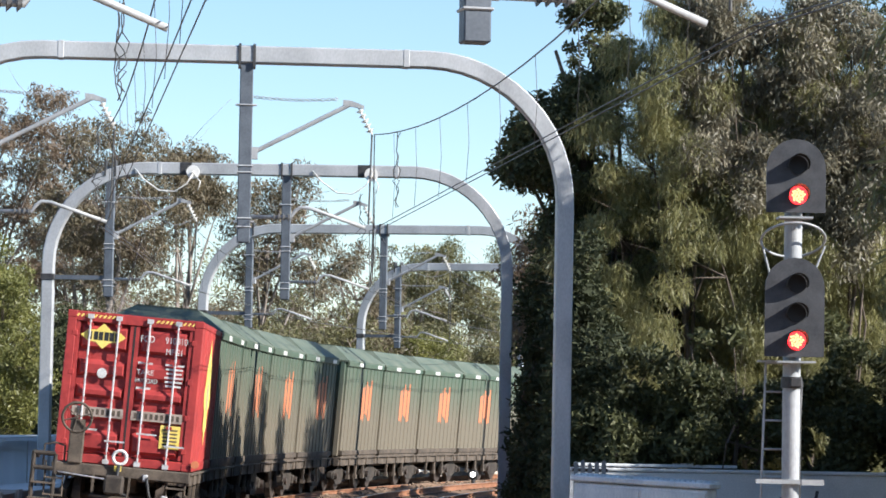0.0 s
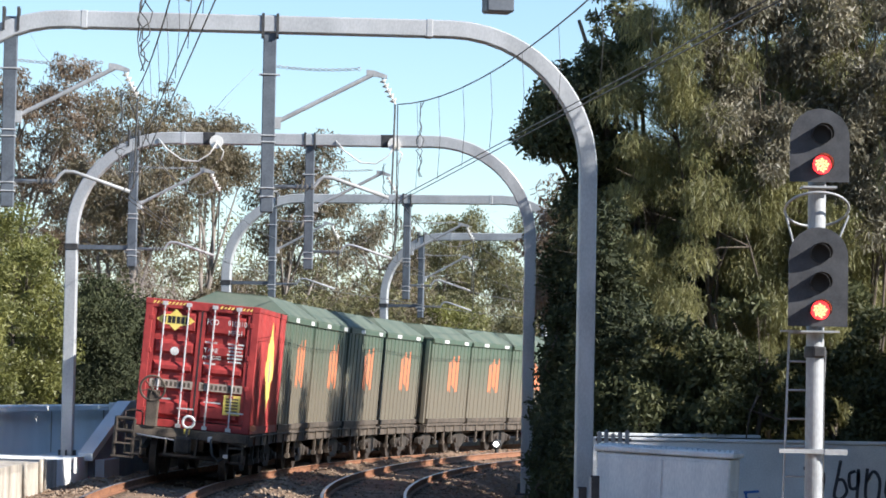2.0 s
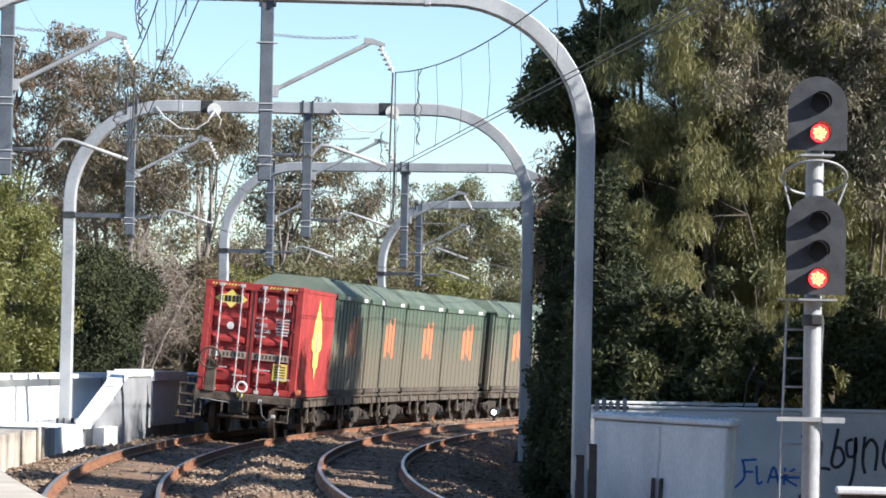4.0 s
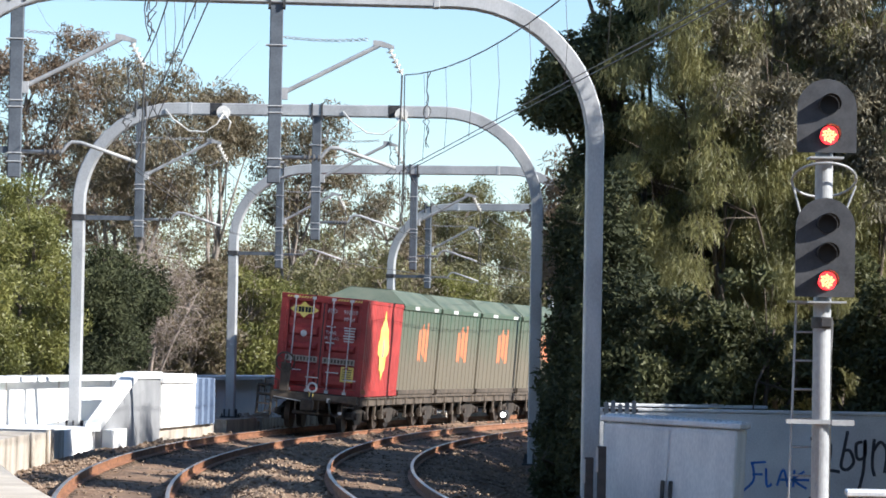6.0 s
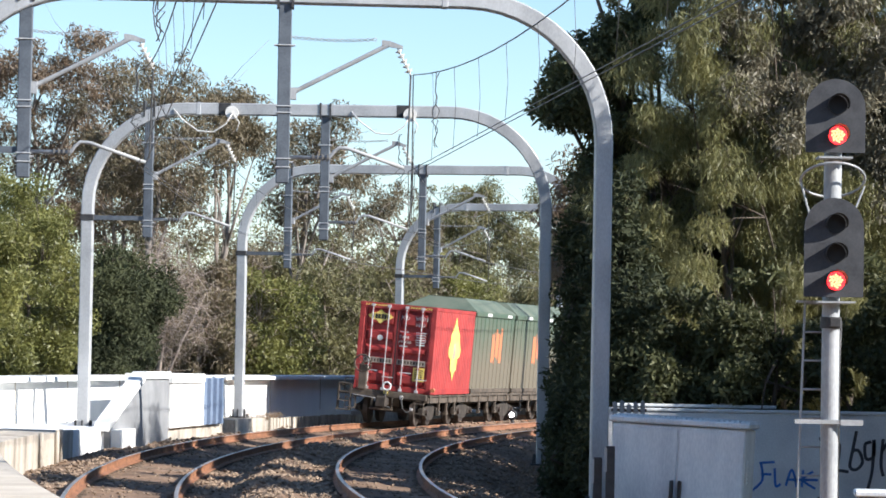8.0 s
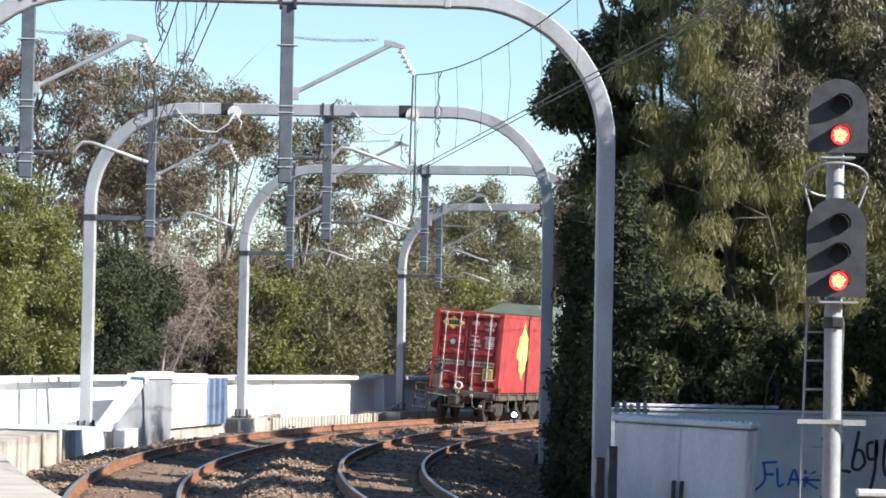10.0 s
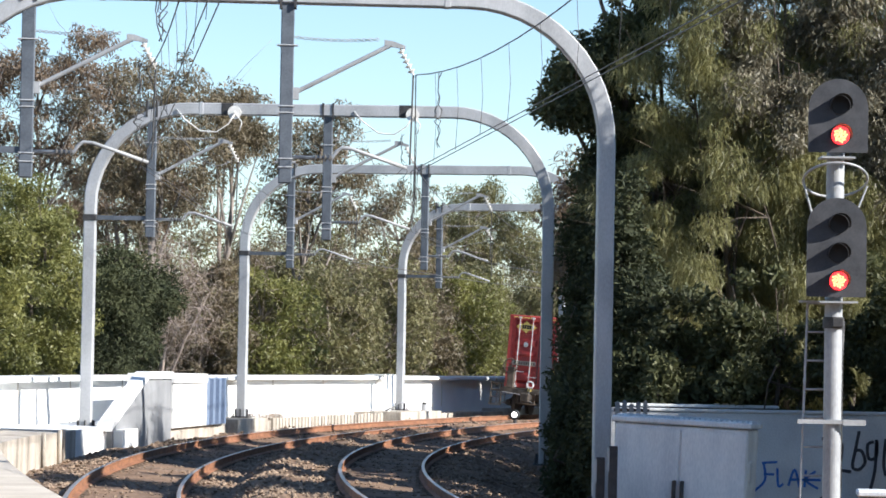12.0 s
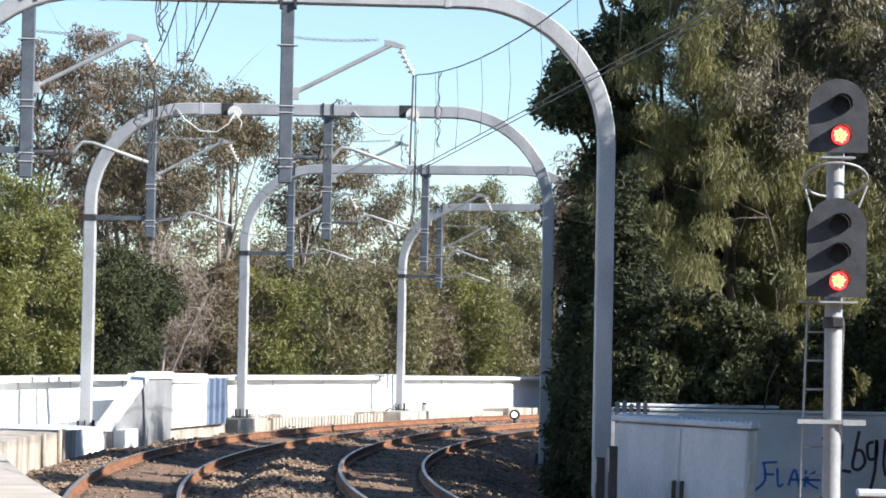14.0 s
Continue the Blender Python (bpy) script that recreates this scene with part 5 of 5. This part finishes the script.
    # row of shrubs added to throw shade on the ballast, their leaves darkened too
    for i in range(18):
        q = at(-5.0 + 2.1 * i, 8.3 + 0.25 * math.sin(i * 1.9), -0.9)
        make_tree("shrub", "low shrub with shade-dark leaves, added to shade the ballast", "shrub", tuple(q), 2.0, (q.x, q.y, 0.55, 0.8, 1.15, 1.5 + 0.2 * math.sin(i * 2.7)), 42, 260, 0.40, (0.13, 0.05), L_SHADED, M_BARKDARK, 150 + i, limbs=4, trunk_r=0.05, group="shrubs beside the line", shell_=0.2)
    # hidden and out-of-view she-oaks, added to shade the posts, train, cabinet and wall
    for i, (x, y, zt, r) in enumerate(((5.3, 67.4, 7.2, 2.0), (5.6, 63.2, 6.6, 2.0), (7.6, 60.5, 7.0, 2.0), (7.8, 66.8, 10.8, 1.9), (7.6, 72.6, 9.0, 1.1), (8.2, 76.6, 6.6, 2.0), (8.2, 80.2, 12.6, 2.8), (9.0, 89.0, 6.5, 2.0),
                                       (10.8, 43.8, 11.2, 2.0), (13.4, 41.6, 11.8, 2.0), (9.2, 44.2, 10.6, 2.0), (10.8, 48.0, 5.6, 2.0))):
        make_tree("sheoak_tree", oak, "tree", (x, y, -1.0), zt, (x, y, zt * 0.48, r, r * 1.1, zt * 0.5), 165 if y < 50 else 95, 260, 0.75, (0.4, 0.04), L_OAK, M_BARKDARK, 50 + i, droop=0.6, limbs=5, group="she-oaks beside the line", shell_=0.2)
    # gums beyond the parapet
    gum = "tall eucalypt with thin brownish-olive foliage and pale limbs"
    for i, (b, c, n, mat_) in enumerate((((-15.0, 112, -1.2), (-14.6, 112, 11.0, 3.3, 2.2, 3.3), 80, L_GUMRED), ((-10.4, 108, -1.2), (-9.9, 108, 9.0, 3.2, 2.6, 3.5), 85, L_GUM), ((-12.2, 118, -1.2), (-12.0, 118, 8.2, 2.8, 2.4, 3.0), 60, L_GUMRED),
                                         ((-8.2, 126, -1.2), (-7.6, 126, 4.6, 2.4, 2.0, 2.2), 40, L_GUM), ((-6.2, 120, -1.2), (-4.9, 120, 8.9, 2.3, 2.2, 3.0), 58, L_GUM), ((-8.2, 112, -1.2), (-7.6, 112, 10.4, 1.4, 1.3, 1.6), 38, L_GUM), ((-2.6, 132, -1.2), (-2.0, 132, 7.2, 2.2, 2.0, 2.6), 40, L_GUM), ((1.0, 150, -1.2), (1.2, 150, 8.4, 3.0, 2.2, 2.5), 85, L_WOOD), ((5.4, 150, -1.2), (5.2, 150, 8.0, 2.4, 2.2, 2.6), 40, L_WOOD))):
        make_tree("gum_tree", gum, "tree", b, 12.0, c, int(n * 1.1), 210, 0.58, (0.21, 0.05), mat_, M_BARK, 60 + i, droop=0.45, limbs=8, trunk_r=0.15, group="gums beyond the parapet", shell_=0.35, bare=1)
    # bushes just beyond the parapet; the darkest two carry their shade in the leaf colour
    for i, (x, y, zc, rx, rz, mat_, lab) in enumerate(((-10.6, 80, 3.4, 1.5, 2.9, L_BUSH, "sunlit olive-green bush"), (-11.0, 74, 3.1, 1.3, 3.2, L_BUSH, "soft olive bush beside the wall"), (-9.0, 90, 3.0, 1.25, 2.6, L_SHADED, "rounded bush with shade-dark leaves above the wall"), (-12.8, 92, 4.6, 2.0, 3.0, L_BUSH, "sunlit yellow-green bush"),
                                                        (-8.9, 84, 2.5, 0.95, 2.2, L_SHADED, "rounded bush with shade-dark leaves above the wall"))):
        make_tree("bush", lab + " beyond the parapet", "bush", (x, y, -1.2), 4.5, (x, y, zc, rx, 1.5, rz), 80, 320, 0.46, (0.15, 0.045), mat_, M_BARKDARK, 80 + i, limbs=5, trunk_r=0.09, group="bushes beyond the parapet", shell_=0.25)
    make_tree("bare_shrub", "leafless grey-brown tangle of twigs", "shrub", (-9.0, 98, -1.2), 4.5, (-8.6, 98, 3.6, 1.7, 1.3, 2.4), 110, 14, 0.5, (0.12, 0.03), L_GUMRED, M_TWIG, 95, limbs=9, trunk_r=0.09, shell_=0.1, bare=7)
    # woodland behind
    rng = np.random.default_rng(9)
    k = 0
    for x, y, zt in ((-10.6, 114, 5.4), (-8.6, 111, 4.8), (-6.4, 112, 4.2), (-4.2, 115, 5.2), (-2.0, 119, 5.0), (-1.2, 127, 5.0), (0.8, 133, 5.0), (-8.0, 128, 5.2), (-5.6, 125, 5.0), (-3.4, 128, 5.6), (-0.8, 133, 5.9), (1.6, 138, 5.2), (4.2, 142, 5.6), (6.6, 146, 6.4), (-11.0, 126, 5.0), (-4.6, 136, 6.2), (2.6, 150, 6.6), (-7.0, 140, 6.0), (9.4, 150, 6.6), (-14.5, 124, 5.6), (7.2, 160, 7.2), (-1.5, 146, 6.4)):
        make_tree("scrub_tree", "olive-brown scrubby tree in the woodland behind the line", "tree", (x, y, -1.2), zt * 1.3, (x, y, zt * 0.58, 2.1, 1.6, zt * 0.70), 85, 190, 0.6, (0.2, 0.055), (L_WOOD, L_GUM, L_BUSH, L_WOOD)[k % 4], M_TWIG, 110 + k, droop=0.3, limbs=6, trunk_r=0.1, group="scrub behind the line", shell_=0.2, bare=2)
        k += 1
    # far woodland as one thick belt
    pts = [(x, 172 + 6 * rng.uniform(), z) for x in np.arange(-34, 34, 1.5) for z in np.arange(-0.6, 10.0 + (3.0 if x < -9 else 0.0) + 1.4 * math.sin(x * 0.7), 1.2)]
    pts = [np.array(q) + rng.normal(size=3) * 0.35 for q in pts]
    me = quads("woodland", leaf_cloud(rng, pts, [1.1] * len(pts), 130, 0.28, 0.09, 0.2), L_WOOD)
    tagged(new("woodland", me), "belt of olive-brown woodland in the distance", "woodland", kind="stuff")
    bm = bmesh.new()
    n = 40
    lo = [bm.verts.new((-160 + 320 * i / n, 196 + 6 * math.sin(i), -1.5)) for i in range(n + 1)]
    hi = [bm.verts.new((-160 + 320 * i / n, 204 + 6 * math.sin(i), 7.0 + 1.2 * math.sin(i * 1.7))) for i in range(n + 1)]
    for i in range(n):
        bm.faces.new((lo[i], lo[i + 1], hi[i + 1], hi[i]))
    tagged(part("hillside", bm, M_EARTH), "dark wooded hillside behind the trees", "hillside", kind="structure")
    # dry grass on the ledge
    rng = np.random.default_rng(4)
    c = [at(rng.uniform(31.5, 36.5), -3.4 + rng.uniform(-0.3, 0.25), 0.18) for _ in range(60)]
    me = quads("dry_grass", leaf_cloud(rng, [np.array(q) for q in c], [0.16] * 60, 14, 0.22, 0.012, -0.6), L_GUMRED)
    tagged(new("dry_grass", me), "dry grass tufts growing on the ledge", "grass", kind="stuff")


# ---------------------------------------------------------------- build
make_ground()
make_parapet()
make_buttress()
make_ledge_fittings()
make_portal(-38.3, -0.35, (1, 1), "galvanised hoop portal spanning both tracks on tall posts", -0.45, (4.72, 4.93), 1.72)
for s_, br, arms_ in ((-12.7, -0.35, (1, 1)), (9.07, -0.3, (1, 1)), (29.7, -0.3, (1, 1)), (50.2, -0.3, (1, 1)), (70.7, -0.3, (1, 1))):
    make_portal(s_, br, arms_, "galvanised hoop portal spanning both tracks on tall posts")
for s_, l_ in ((9.07, 0.15), (9.07, 4.1)):
    make_beam_insulator(s_, l_)
outer = make_wires(0.09, "overhead contact and messenger wires of the outer track")
inner = make_wires(4.2, "overhead contact and messenger wires of the inner track")
make_jumper(inner, -7.5, 4.2, 5.75, 4.80)
make_jumper(outer, -16.5, 0.09, 6.0, 4.80)
make_jumper(outer, -32.0, -0.15, 5.72, 4.80, 0.06)
make_jumper(outer, -31.4, -0.14, 5.7, 4.78, 0.05)
make_jumper(inner, -18.2, 4.13, 5.82, 4.80, 0.06)
make_jumper(outer, -19.5, 0.09, 5.72, 4.80)
make_train()
make_signal()
make_dwarf_signal()
make_cabinet()
make_trees()
make_ballast()
make_track("track_outer", 0.0, "outer curved track with rusty rails on sleepers")
make_track("track_inner", SPACING, "inner curved track with rusty rails on sleepers")
make_platform()
motions()
